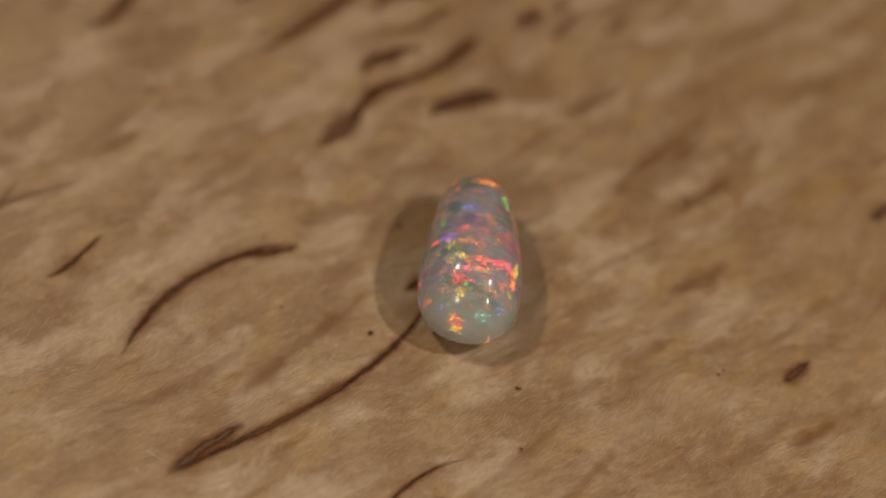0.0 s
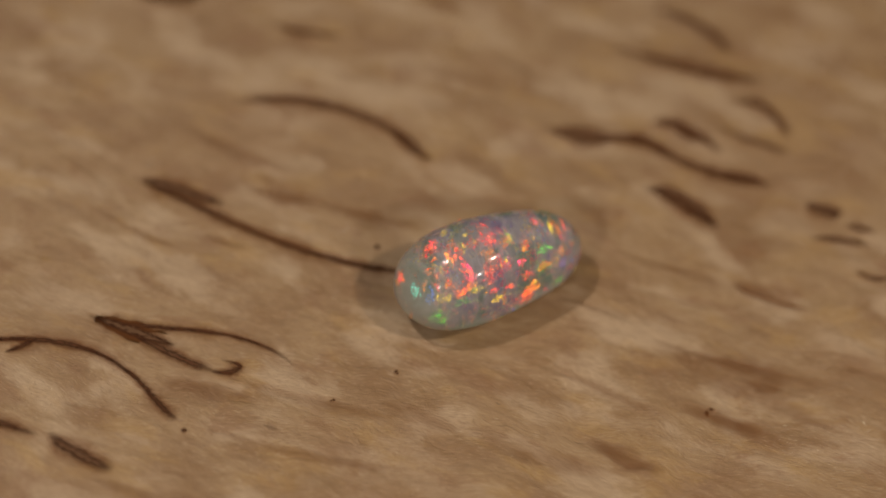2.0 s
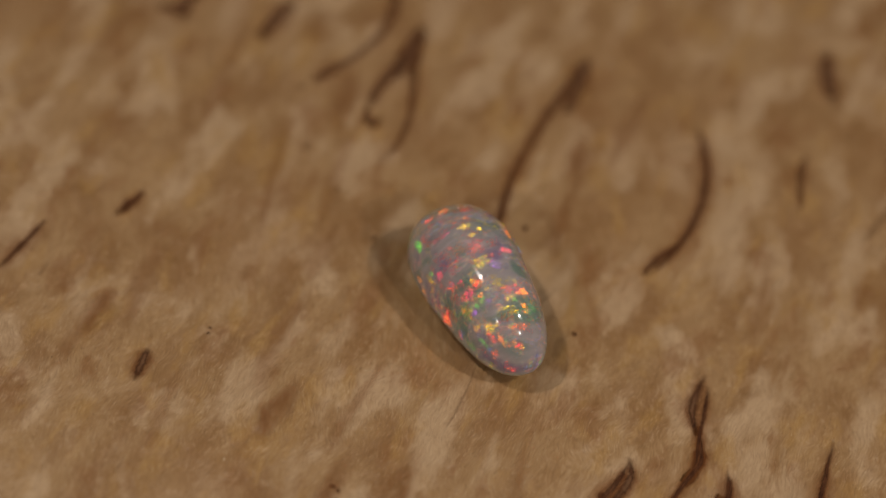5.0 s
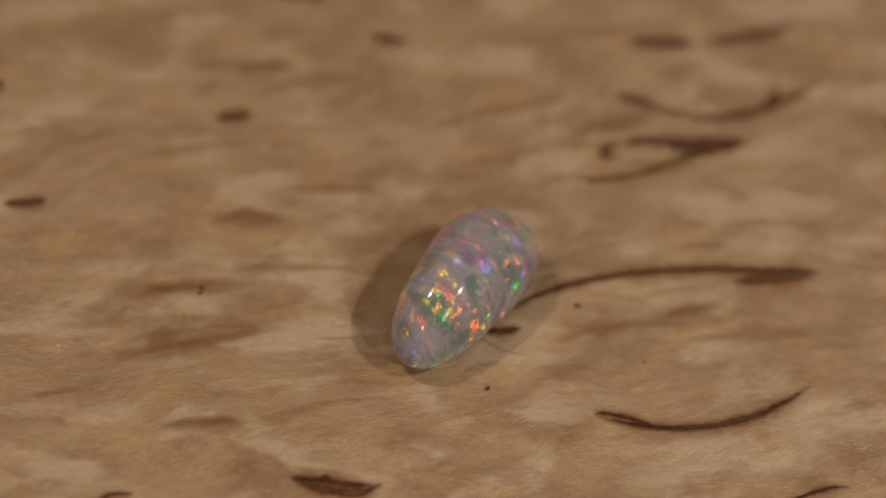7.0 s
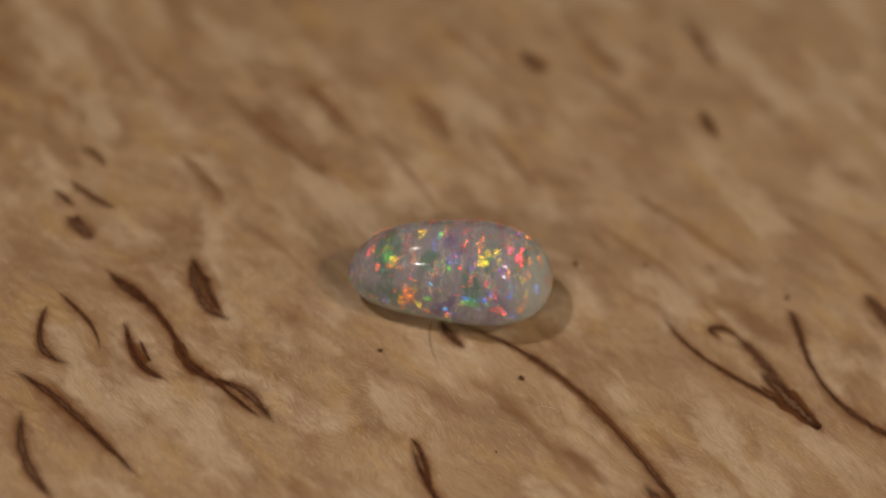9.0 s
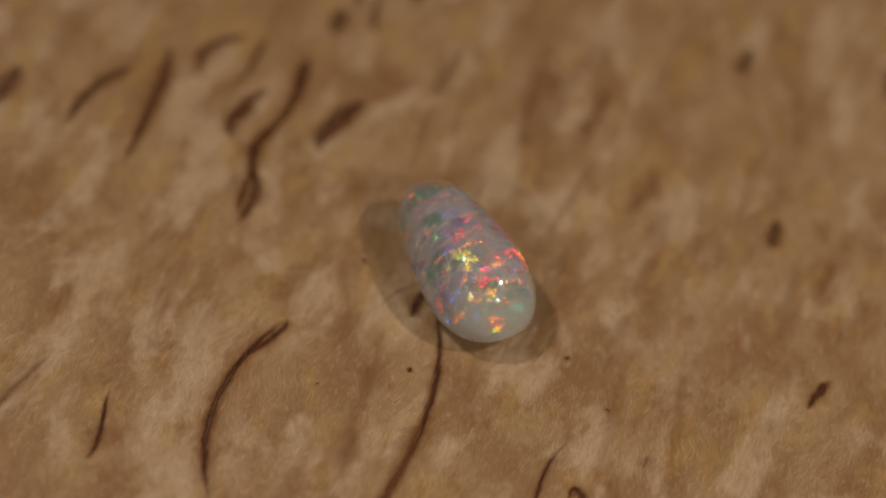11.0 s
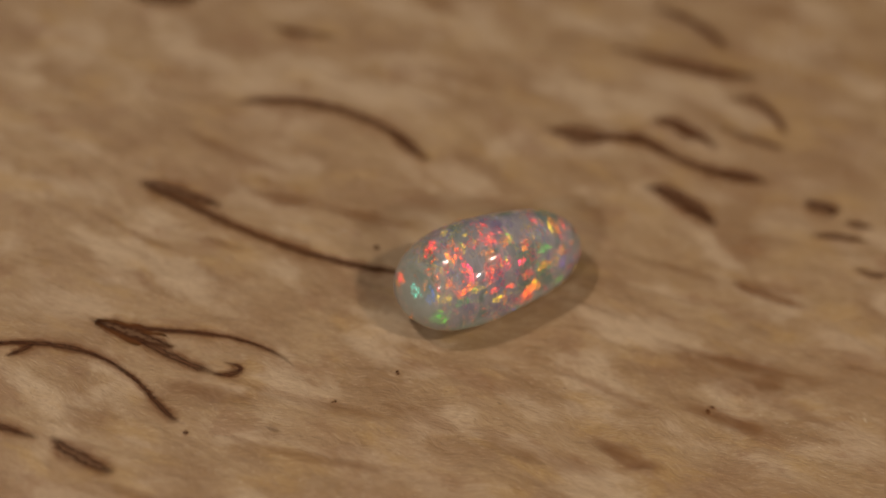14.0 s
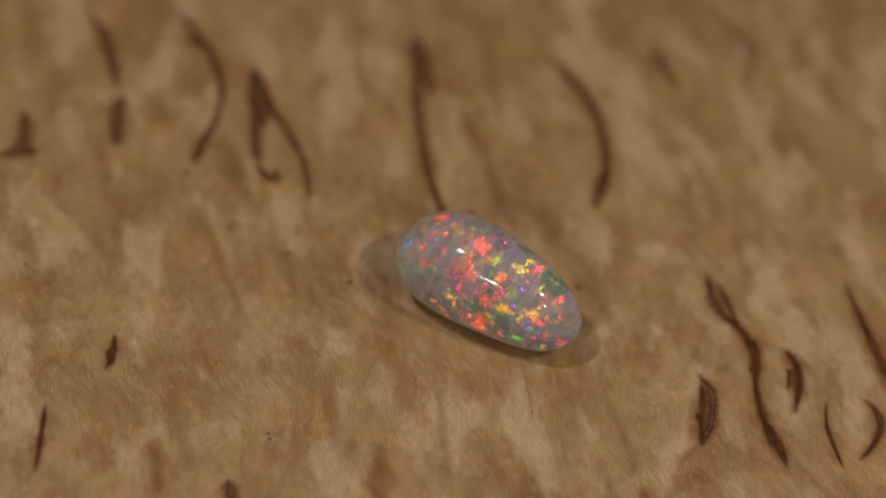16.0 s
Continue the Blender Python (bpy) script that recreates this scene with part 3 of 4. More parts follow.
streak("pinhole_mark", 18.29, -3.47, 18.25, -3.42, 18.21, -3.37, 18.17, -3.32, 0.19, 0.5)
streak("pinhole_mark", 4.87, -12.32, 4.89, -12.27, 4.90, -12.22, 4.92, -12.17, 0.15, 0.5)
streak("pinhole_mark", 4.08, -7.33, 4.13, -7.29, 4.18, -7.25, 4.23, -7.21, 0.19, 0.5)
streak("pinhole_mark", 17.86, -3.84, 17.92, -3.79, 17.98, -3.75, 18.04, -3.70, 0.23, 0.5)
streak("pinhole_mark", 4.90, -12.27, 4.94, -12.23, 4.98, -12.20, 5.02, -12.17, 0.15, 0.5)
streak("pinhole_mark", -22.80, -7.73, -22.75, -7.72, -22.70, -7.71, -22.65, -7.70, 0.15, 0.5)
streak("pinhole_mark", 17.44, -25.98, 17.41, -25.92, 17.39, -25.86, 17.36, -25.80, 0.19, 0.5)


def knot(x, y, radius):
    """A small ringed pin knot in the wood; mm."""
    bm = bmesh.new()
    edge_layer, dense_layer = bm.verts.layers.float.new("edge"), bm.verts.layers.float.new("dense")
    rings = []
    for r, e in ((0.02, 0.0), (0.22, 0.05), (0.36, 0.6), (0.55, 0.7), (0.72, 0.1), (0.88, 0.05), (1.1, 0.4), (1.5, 0.97)):
        ring = []
        for k in range(28):
            a = 2 * math.pi * k / 28
            w = r * radius * (1 + 0.12 * math.sin(2 * a + x))
            px = x + w * (math.cos(a) * math.cos(radians(GRAIN)) * 1.35 - math.sin(a) * math.sin(radians(GRAIN)) * 0.8)
            py = y + w * (math.cos(a) * math.sin(radians(GRAIN)) * 1.35 + math.sin(a) * math.cos(radians(GRAIN)) * 0.8)
            v = bm.verts.new((px * MM, py * MM, (relief(px, py) + 0.165 + 0.002 * r) * MM))
            v[edge_layer], v[dense_layer] = e, 1.0
            ring.append(v)
        rings.append(ring)
    for a, b in zip(rings, rings[1:]):
        for k in range(28):
            bm.faces.new((a[k], a[(k + 1) % 28], b[(k + 1) % 28], b[k]))
    bm.faces.new(rings[0][::-1])
    bmesh.ops.recalc_face_normals(bm, faces=bm.faces[:])
    return part("pin_knot", bm, STREAK, slab)


knot(19.73, -16.10, 0.35)
knot(-1.52, 18.38, 0.23)
knot(-1.45, 18.56, 0.20)
knot(2.31, 28.21, 0.27)


def lint(x, y, angle, length, bend):
    """A pale fibre of dust that lies on the slab; mm."""
    bm = bmesh.new()
    rings = []
    for i in range(11):
        s = i / 10 - 0.5
        c, d = s * length, bend * (0.25 - s * s) * 4
        a = radians(angle)
        p = Vector((x + c * math.cos(a) - d * math.sin(a), y + c * math.sin(a) + d * math.cos(a)))
        h = relief(p.x, p.y) + 0.13 + 0.05 * math.sin(3 * s + 1) ** 2
        rings.append([bm.verts.new(((p.x - 0.006 * math.cos(t) * math.sin(a)) * MM, (p.y + 0.006 * math.cos(t) * math.cos(a)) * MM, (h + 0.006 * math.sin(t)) * MM))
                      for t in (0, 1.26, 2.51, 3.77, 5.03)])
    for a, b in zip(rings, rings[1:]):
        for k in range(5):
            bm.faces.new((a[k], a[(k + 1) % 5], b[(k + 1) % 5], b[k]))
    bm.faces.new(rings[0][::-1])
    bm.faces.new(rings[-1])
    bmesh.ops.recalc_face_normals(bm, faces=bm.faces[:])
    return tagged(part("lint_fibre", bm, LINT), "tiny pale lint fibre lying on the birch block", "dust fibre", group="dust on the wood")


fibres = [
    lint(-8.71, -6.44, -99, 1.43, 0.12),
    lint(-19.19, -16.74, 156, 1.40, 0.12)]


# ---- the opal ----
def opal_point(u, b, lift=0.0):
    """A point of the stone's skin: u from the round end (-1) to the tapered end (1), b round its girth in degrees; mm."""
    b = radians(b)
    cx, cz = math.cos(b), math.sin(b)
    full = math.sqrt(max(0.0, 1 - abs(u) ** (2.049 if u < 0 else 3.099)))
    wide = 3.479 * (1 -0.299 * u +0.157 * u * u) * full + lift
    up = 4.559 * (1 -0.116 * u -0.114 * u * u)
    down = 2.182 * (1 -0.011 * u +0.156 * u * u)
    tall = (up if cz > 0 else down) * full + lift
    lump = 1 + 0.012 * noise.noise((cx * 0.9, u * 1.6, cz * 0.9 + 3))
    x = -0.076 + wide * lump * math.copysign(abs(cx) ** 0.916, cx) -0.326 * u -0.122 * u * u
    z = tall * lump * math.copysign(abs(cz) ** 0.916, cz) +2.247 +0.111 * u * u -0.167 * u
    return Vector((x, 1.453 + 7.127 * u, z))


def build_opal():
    """An elongated freeform cabochon, rounder at one end and tapered to the other, 14 mm long."""
    bm = bmesh.new()
    around, along = 72, 64
    rings = []
    for i in range(along + 1):
        u = -math.cos(math.pi * i / along)
        rings.append([bm.verts.new(opal_point(u, 360 * k / around) * MM) for k in range(around)])
    for a, b in zip(rings, rings[1:]):
        for k in range(around):
            bm.faces.new((a[k], a[(k + 1) % around], b[(k + 1) % around], b[k]))
    bmesh.ops.remove_doubles(bm, verts=bm.verts[:], dist=1e-6)
    bmesh.ops.recalc_face_normals(bm, faces=bm.faces[:])
    ob = part("opal_gemstone", bm, OPAL)
    return tagged(ob, "polished milky opal with red, gold and green fire on birch", "gemstone")


opal = build_opal()
FIRE = {name: fire_material(name, rgb) for name, rgb in (
    ("red", (1.0, 0.065, 0.02)), ("orange", (0.95, 0.22, 0.004)), ("yellow", (0.72, 0.50, 0.002)), ("green", (0.08, 0.50, 0.02)),
    ("blue", (0.03, 0.14, 0.62)), ("violet", (0.24, 0.07, 0.50)), ("pink", (1.0, 0.05, 0.11)), ("teal", (0.06, 0.42, 0.32)))}


def fleck(colour, u, b, girth, length, lattice):
    """One ragged patch of fire under the polish: its size round the girth and along the stone, mm, and the tilt of its lattice."""
    bm = bmesh.new()
    rim, tilt = bm.verts.layers.float.new("edge"), bm.verts.layers.float_vector.new("lattice")
    count = len(opal.children)
    lift = 0.006 + 0.001 * (count * 7 % 60)
    per_b = (opal_point(u, b + 2) - opal_point(u, b - 2)).length / 4
    per_u = (opal_point(min(u + 0.02, 0.999), b) - opal_point(max(u - 0.02, -0.999), b)).length / 0.04
    around, rings = 16, 3

    def spot(r, k):
        a = 2 * math.pi * k / around
        r *= 0.62 * (1 + 0.75 * noise.noise((2.1 * math.cos(a), 2.1 * math.sin(a), 3.7 * count)))
        uu = max(-0.995, min(0.995, u + r * math.sin(a) * length / per_u))
        return opal_point(uu, b + r * math.cos(a) * girth / per_b, lift) * MM

    def vert(r, k):
        q = bm.verts.new(spot(r, k))
        q[rim], q[tilt] = r, lattice
        return q

    middle = vert(0.0, 0)
    ring = [vert(1 / rings, k) for k in range(around)]
    for k in range(around):
        bm.faces.new((middle, ring[k], ring[(k + 1) % around]))
    for i in range(2, rings + 1):
        outer = [vert(i / rings, k) for k in range(around)]
        for k in range(around):
            bm.faces.new((ring[k], outer[k], outer[(k + 1) % around], ring[(k + 1) % around]))
        ring = outer
    bmesh.ops.recalc_face_normals(bm, faces=bm.faces[:])
    return part("fire_fleck", bm, FIRE[colour], opal, colour + " flash of fire in the opal")


fleck("red", -0.12, 54, 2.07, 1.84, (0.48, -0.22, 0.85))
fleck("pink", -0.01, 50, 1.15, 1.38, (0.48, -0.23, 0.85))
fleck("orange", -0.17, 68, 1.15, 1.15, (0.48, -0.22, 0.85))
fleck("orange", 0.24, 14, 1.38, 1.49, (0.65, -0.08, 0.76))
fleck("red", 0.17, 10, 1.15, 1.15, (0.65, -0.08, 0.76))
fleck("red", -0.29, 84, 1.15, 1.15, (0.35, -0.25, 0.90))
fleck("red", -0.22, 48, 1.49, 1.15, (0.66, -0.17, 0.73))
fleck("red", -0.03, 50, 0.68, 0.74, (0.60, 0.27, 0.75))
fleck("yellow", 0.08, 82, 1.38, 1.15, (0.44, 0.31, 0.85))
fleck("red", -0.12, 84, 1.38, 1.38, (0.43, -0.05, 0.90))
fleck("orange", 0.37, 162, 1.38, 1.15, (-0.61, 0.22, 0.76))
fleck("red", -0.60, 106, 1.15, 1.03, (0.18, -0.38, 0.91))
fleck("orange", 0.22, 66, 1.15, 1.03, (0.42, -0.06, 0.91))
fleck("yellow", 0.33, 84, 1.03, 1.15, (0.22, 0.48, 0.85))
fleck("red", 0.19, 32, 1.03, 1.15, (0.65, 0.17, 0.74))
fleck("pink", -0.08, 34, 0.77, 0.94, (0.47, 0.49, 0.74))
fleck("orange", 0.64, 80, 1.84, 0.92, (0.31, -0.45, 0.83))
fleck("yellow", -0.46, 114, 1.15, 0.92, (-0.04, -0.42, 0.91))
fleck("red", -0.11, 104, 1.38, 0.92, (-0.04, -0.43, 0.90))
fleck("orange", -0.97, 118, 1.15, 0.92, (0.19, -0.64, 0.75))
fleck("red", -0.66, 100, 0.92, 1.38, (0.43, -0.03, 0.90))
fleck("red", 0.08, 36, 0.92, 1.15, (0.47, 0.48, 0.74))
fleck("red", 0.20, 4, 1.61, 0.92, (0.47, 0.48, 0.75))
fleck("orange", 0.40, 168, 1.15, 0.92, (-0.65, -0.06, 0.76))
fleck("red", -0.43, 62, 1.38, 0.92, (0.18, -0.50, 0.85))
fleck("teal", -0.89, 70, 1.15, 1.15, (0.17, -0.37, 0.91))
fleck("green", 0.38, 34, 1.38, 1.61, (0.60, 0.26, 0.76))
fleck("green", -0.74, 16, 1.38, 1.38, (0.65, -0.15, 0.74))
fleck("blue", -0.02, 116, 1.15, 1.15, (-0.52, 0.09, 0.85))
fleck("yellow", -0.75, 102, 1.03, 0.92, (-0.17, -0.65, 0.74))
fleck("red", -0.60, 74, 1.03, 0.92, (0.49, -0.21, 0.85))
fleck("yellow", 0.27, 20, 0.50, 0.56, (0.65, -0.08, 0.76))
fleck("pink", 0.28, 46, 1.03, 0.92, (0.47, 0.48, 0.74))
fleck("red", -0.01, 28, 0.59, 0.85, (0.65, -0.07, 0.76))
fleck("green", -0.23, 160, 1.15, 1.03, (-0.61, 0.24, 0.76))
fleck("orange", -0.91, 116, 0.92, 0.92, (-0.17, -0.65, 0.74))
fleck("orange", 0.02, 74, 0.92, 0.92, (0.49, -0.23, 0.84))
fleck("pink", 0.15, 48, 0.68, 0.68, (0.53, 0.04, 0.85))
fleck("orange", 0.61, 44, 0.92, 0.92, (0.66, 0.16, 0.74))
fleck("yellow", 0.32, 88, 0.92, 0.92, (-0.36, 0.22, 0.91))
fleck("yellow", -0.29, 116, 0.92, 0.92, (-0.42, -0.33, 0.85))
fleck("orange", -0.61, 54, 1.03, 0.80, (0.48, -0.21, 0.85))
fleck("yellow", 0.66, 48, 1.03, 0.80, (0.48, 0.47, 0.74))
fleck("pink", -0.64, 102, 1.03, 0.80, (-0.42, -0.32, 0.85))
fleck("pink", 0.66, 68, 1.38, 0.69, (0.48, -0.24, 0.84))
fleck("pink", 0.03, 88, 0.85, 0.51, (-0.04, -0.43, 0.90))
fleck("red", -0.94, 114, 1.38, 0.69, (0.18, -0.37, 0.91))
fleck("orange", -0.46, 94, 1.15, 0.69, (0.35, -0.24, 0.91))
fleck("red", 0.25, 62, 1.61, 0.69, (0.43, 0.30, 0.85))
fleck("orange", 0.40, 34, 0.69, 1.15, (0.65, 0.16, 0.74))
fleck("red", -0.50, 80, 1.38, 0.69, (0.18, -0.50, 0.85))
fleck("red", -0.22, 60, 0.50, 0.43, (0.43, 0.31, 0.85))
fleck("red", -0.07, 100, 0.92, 0.80, (0.35, -0.26, 0.90))
fleck("yellow", 0.56, 122, 0.92, 0.80, (-0.35, 0.21, 0.91))
fleck("pink", -0.39, 50, 0.80, 0.92, (0.18, -0.50, 0.85))
fleck("green", 0.44, 54, 0.68, 1.36, (0.31, -0.45, 0.84))
fleck("violet", -0.19, 122, 1.61, 0.92, (-0.24, -0.35, 0.91))
fleck("violet", 0.63, 26, 1.15, 0.92, (0.48, -0.24, 0.85))
fleck("green", 0.42, 54, 1.02, 0.68, (0.43, 0.30, 0.85))
fleck("violet", 0.45, 42, 0.62, 0.50, (0.48, 0.47, 0.74))
fleck("violet", -0.50, 122, 1.15, 0.92, (-0.52, 0.10, 0.85))
fleck("green", 0.63, 110, 1.61, 0.92, (-0.23, 0.33, 0.91))
fleck("yellow", -0.97, 126, 1.03, 0.69, (-0.17, -0.64, 0.75))
fleck("yellow", -0.38, 86, 1.03, 0.69, (0.39, 0.18, 0.90))
fleck("pink", -0.65, 90, 0.56, 0.37, (-0.42, -0.32, 0.85))
fleck("orange", -0.74, 156, 1.03, 0.69, (-0.33, -0.58, 0.74))
fleck("red", -0.43, 80, 2.07, 0.57, (0.31, -0.43, 0.85))
fleck("orange", -0.66, 88, 0.31, 0.87, (0.42, -0.03, 0.91))
fleck("red", 0.72, 40, 0.57, 1.26, (0.38, 0.52, 0.77))
fleck("yellow", -0.25, 88, 0.74, 0.31, (0.39, 0.18, 0.90))
fleck("orange", 0.61, 104, 0.57, 1.15, (-0.06, 0.40, 0.91))
fleck("orange", -0.74, 100, 0.87, 0.31, (-0.52, -0.12, 0.85))
fleck("orange", -0.25, 100, 1.61, 0.57, (-0.33, -0.27, 0.90))
fleck("pink", -0.54, 96, 1.15, 0.57, (-0.33, -0.26, 0.91))
fleck("orange", -0.70, 82, 0.59, 0.59, (-0.52, -0.12, 0.85))
fleck("orange", -0.54, 40, 0.69, 0.92, (0.30, -0.43, 0.85))
fleck("yellow", -0.17, 20, 0.69, 0.92, (0.65, -0.06, 0.76))
fleck("yellow", -0.71, 42, 0.69, 0.92, (0.66, -0.15, 0.74))
fleck("orange", 0.23, 2, 0.69, 0.92, (0.59, 0.26, 0.76))
fleck("yellow", 0.35, 102, 0.92, 0.69, (0.23, 0.47, 0.85))
fleck("pink", 0.45, 102, 0.92, 0.69, (0.23, 0.47, 0.85))
fleck("orange", 0.48, 110, 0.92, 0.69, (-0.05, 0.52, 0.85))
fleck("red", 0.89, 76, 0.69, 0.92, (0.07, 0.64, 0.77))
fleck("yellow", 0.50, 90, 0.92, 0.69, (-0.07, 0.40, 0.91))
fleck("orange", 0.18, 178, 0.69, 0.92, (-0.65, -0.05, 0.76))
fleck("orange", -0.43, 44, 0.69, 0.92, (0.17, -0.50, 0.85))
fleck("orange", -0.54, 122, 0.68, 0.51, (-0.33, -0.26, 0.91))
fleck("red", -0.72, 58, 1.03, 0.57, (0.38, 0.19, 0.91))
fleck("pink", 0.01, 114, 1.03, 0.57, (-0.05, 0.53, 0.85))
fleck("orange", -0.76, 118, 0.77, 0.42, (-0.51, -0.12, 0.85))
fleck("blue", 0.18, 100, 1.36, 0.59, (-0.25, -0.36, 0.90))
fleck("yellow", -0.65, 38, 0.69, 0.80, (0.48, -0.47, 0.74))
fleck("yellow", 0.27, 172, 0.80, 0.69, (-0.61, 0.22, 0.76))
fleck("yellow", -0.37, 38, 0.46, 1.38, (0.30, -0.43, 0.85))
fleck("orange", -0.54, 84, 0.85, 0.34, (0.17, -0.38, 0.91))
fleck("pink", -0.39, 60, 0.85, 0.34, (0.53, 0.06, 0.85))
fleck("yellow", 0.58, 78, 1.19, 0.34, (0.53, 0.03, 0.85))
fleck("red", 0.75, 86, 1.38, 0.46, (0.53, 0.03, 0.85))
fleck("red", -0.61, 56, 0.85, 0.34, (0.34, -0.24, 0.91))
fleck("yellow", -0.14, 20, 0.46, 1.15, (0.59, 0.28, 0.76))
fleck("red", 0.40, 94, 1.38, 0.46, (0.44, 0.30, 0.85))
fleck("orange", 0.39, 80, 0.62, 0.25, (0.44, 0.30, 0.85))
fleck("orange", 0.74, 78, 1.15, 0.46, (0.44, 0.29, 0.85))
fleck("yellow", 0.55, 36, 0.92, 0.57, (0.65, 0.16, 0.74))
fleck("red", 0.08, 8, 0.34, 0.85, (0.65, 0.17, 0.74))
fleck("red", 0.95, 8, 0.57, 0.92, (0.39, 0.51, 0.77))
fleck("yellow", 0.63, 86, 0.68, 0.42, (-0.07, 0.40, 0.91))
fleck("orange", -0.85, 92, 1.38, 0.46, (-0.53, 0.11, 0.84))
fleck("pink", -0.45, 146, 0.92, 0.57, (-0.65, -0.03, 0.76))
fleck("red", -0.11, 98, 0.62, 0.25, (-0.36, 0.23, 0.90))
fleck("violet", 0.15, 92, 0.92, 0.92, (-0.07, 0.41, 0.91))
fleck("orange", -0.08, 18, 1.03, 0.46, (0.47, -0.22, 0.85))
fleck("orange", 0.50, 130, 0.46, 1.03, (-0.55, 0.38, 0.74))
fleck("red", 0.44, 78, 0.37, 0.37, (0.22, 0.47, 0.85))
fleck("red", 0.72, 14, 0.69, 0.69, (0.65, 0.15, 0.74))
fleck("red", 0.81, 22, 0.69, 0.69, (0.48, 0.46, 0.75))
fleck("pink", -0.35, 138, 0.69, 0.69, (-0.52, 0.09, 0.85))
fleck("yellow", 0.32, 154, 0.69, 0.69, (-0.65, -0.06, 0.76))
fleck("orange", -0.71, 70, 0.69, 0.69, (0.18, -0.49, 0.85))
fleck("red", -0.50, 164, 0.69, 0.69, (-0.32, -0.26, 0.91))
fleck("pink", 0.42, 4, 0.80, 0.57, (0.59, 0.26, 0.76))
fleck("red", 0.77, 92, 0.80, 0.57, (0.23, 0.46, 0.86))
fleck("yellow", 0.46, 170, 0.80, 0.57, (-0.65, -0.06, 0.76))
fleck("orange", -0.71, 166, 0.80, 0.57, (-0.65, -0.02, 0.76))
fleck("yellow", -0.01, 56, 0.68, 0.34, (0.53, 0.05, 0.85))
fleck("orange", -0.82, 64, 0.92, 0.46, (0.34, -0.23, 0.91))
fleck("orange", 0.77, 50, 0.46, 0.92, (0.43, 0.28, 0.86))
fleck("orange", -0.74, 80, 0.92, 0.46, (0.39, 0.19, 0.90))
fleck("orange", -0.24, 130, 0.46, 0.92, (-0.04, 0.53, 0.84))
fleck("orange", -0.28, 6, 0.46, 0.92, (0.46, 0.49, 0.74))
fleck("orange", 0.84, 62, 0.92, 0.46, (0.48, 0.46, 0.75))
fleck("orange", 0.42, 156, 0.92, 0.46, (-0.66, 0.12, 0.74))
fleck("orange", -0.95, -8, 1.15, 0.34, (0.27, -0.58, 0.77))
fleck("red", -0.19, 30, 0.57, 0.69, (0.65, -0.06, 0.76))
fleck("orange", -0.48, 78, 0.62, 0.19, (0.42, -0.04, 0.91))
fleck("yellow", 0.20, 60, 0.37, 0.31, (0.39, 0.16, 0.91))
fleck("orange", 0.37, 60, 0.51, 0.42, (0.39, 0.16, 0.91))
fleck("orange", 0.44, 174, 0.57, 0.69, (-0.61, 0.21, 0.76))
fleck("orange", 0.33, 146, 0.69, 0.57, (-0.61, 0.22, 0.76))
fleck("orange", -0.85, 80, 1.15, 0.34, (-0.53, 0.11, 0.84))
fleck("orange", -0.02, 178, 0.69, 0.57, (-0.61, 0.23, 0.76))
fleck("yellow", -0.69, 126, 0.57, 0.69, (-0.51, -0.12, 0.85))
fleck("green", -0.53, 30, 0.69, 1.03, (0.38, 0.18, 0.91))
fleck("red", -0.20, 138, 0.80, 0.46, (-0.24, -0.35, 0.91))
fleck("red", 0.38, 140, 0.59, 0.34, (-0.66, 0.12, 0.74))
fleck("orange", -0.51, 76, 0.56, 0.19, (0.17, -0.38, 0.91))
fleck("red", 0.91, 16, 1.03, 0.34, (0.60, 0.24, 0.76))
fleck("red", 0.51, 120, 0.42, 0.42, (-0.24, -0.36, 0.90))
fleck("yellow", 0.34, 70, 0.42, 0.42, (0.43, 0.30, 0.85))
fleck("green", 0.09, 76, 0.85, 0.42, (0.42, -0.05, 0.90))
fleck("yellow", -0.30, 96, 0.42, 0.42, (0.39, 0.18, 0.90))
fleck("orange", -0.19, 2, 0.57, 0.57, (0.46, 0.49, 0.74))
fleck("red", 0.42, 180, 0.57, 0.57, (-0.65, -0.06, 0.76))
fleck("yellow", -0.33, 106, 0.57, 0.57, (-0.52, -0.13, 0.85))
fleck("orange", -0.29, 32, 0.34, 0.51, (0.65, -0.17, 0.74))
fleck("red", 0.04, 94, 0.25, 0.37, (0.44, 0.31, 0.84))
fleck("red", -0.29, 44, 0.25, 0.37, (0.65, 0.19, 0.73))
fleck("pink", 0.04, 102, 0.37, 0.25, (0.23, 0.48, 0.85))
fleck("orange", 0.35, 32, 0.51, 0.34, (0.47, 0.47, 0.74))
fleck("orange", 0.77, 98, 0.92, 0.34, (-0.23, 0.33, 0.92))
fleck("red", 0.51, 160, 0.69, 0.46, (-0.65, -0.06, 0.76))
fleck("pink", 0.81, 102, 0.92, 0.34, (-0.35, 0.20, 0.91))
fleck("orange", -0.82, 88, 0.37, 0.25, (-0.42, -0.31, 0.85))
fleck("red", 0.71, 130, 0.69, 0.46, (-0.32, -0.29, 0.90))
fleck("orange", -0.22, 120, 0.68, 0.26, (-0.33, -0.27, 0.91))
fleck("yellow", -0.42, 102, 0.69, 0.46, (-0.33, -0.26, 0.91))
fleck("blue", -0.27, 158, 0.92, 0.69, (-0.65, -0.04, 0.76))
fleck("blue", -0.59, 144, 0.92, 0.69, (-0.51, -0.12, 0.85))
fleck("red", 0.58, 142, 0.34, 0.80, (-0.55, 0.38, 0.74))
fleck("red", -0.50, 42, 0.57, 0.46, (0.65, -0.05, 0.75))
fleck("green", 0.59, 6, 0.57, 1.03, (0.65, 0.16, 0.74))
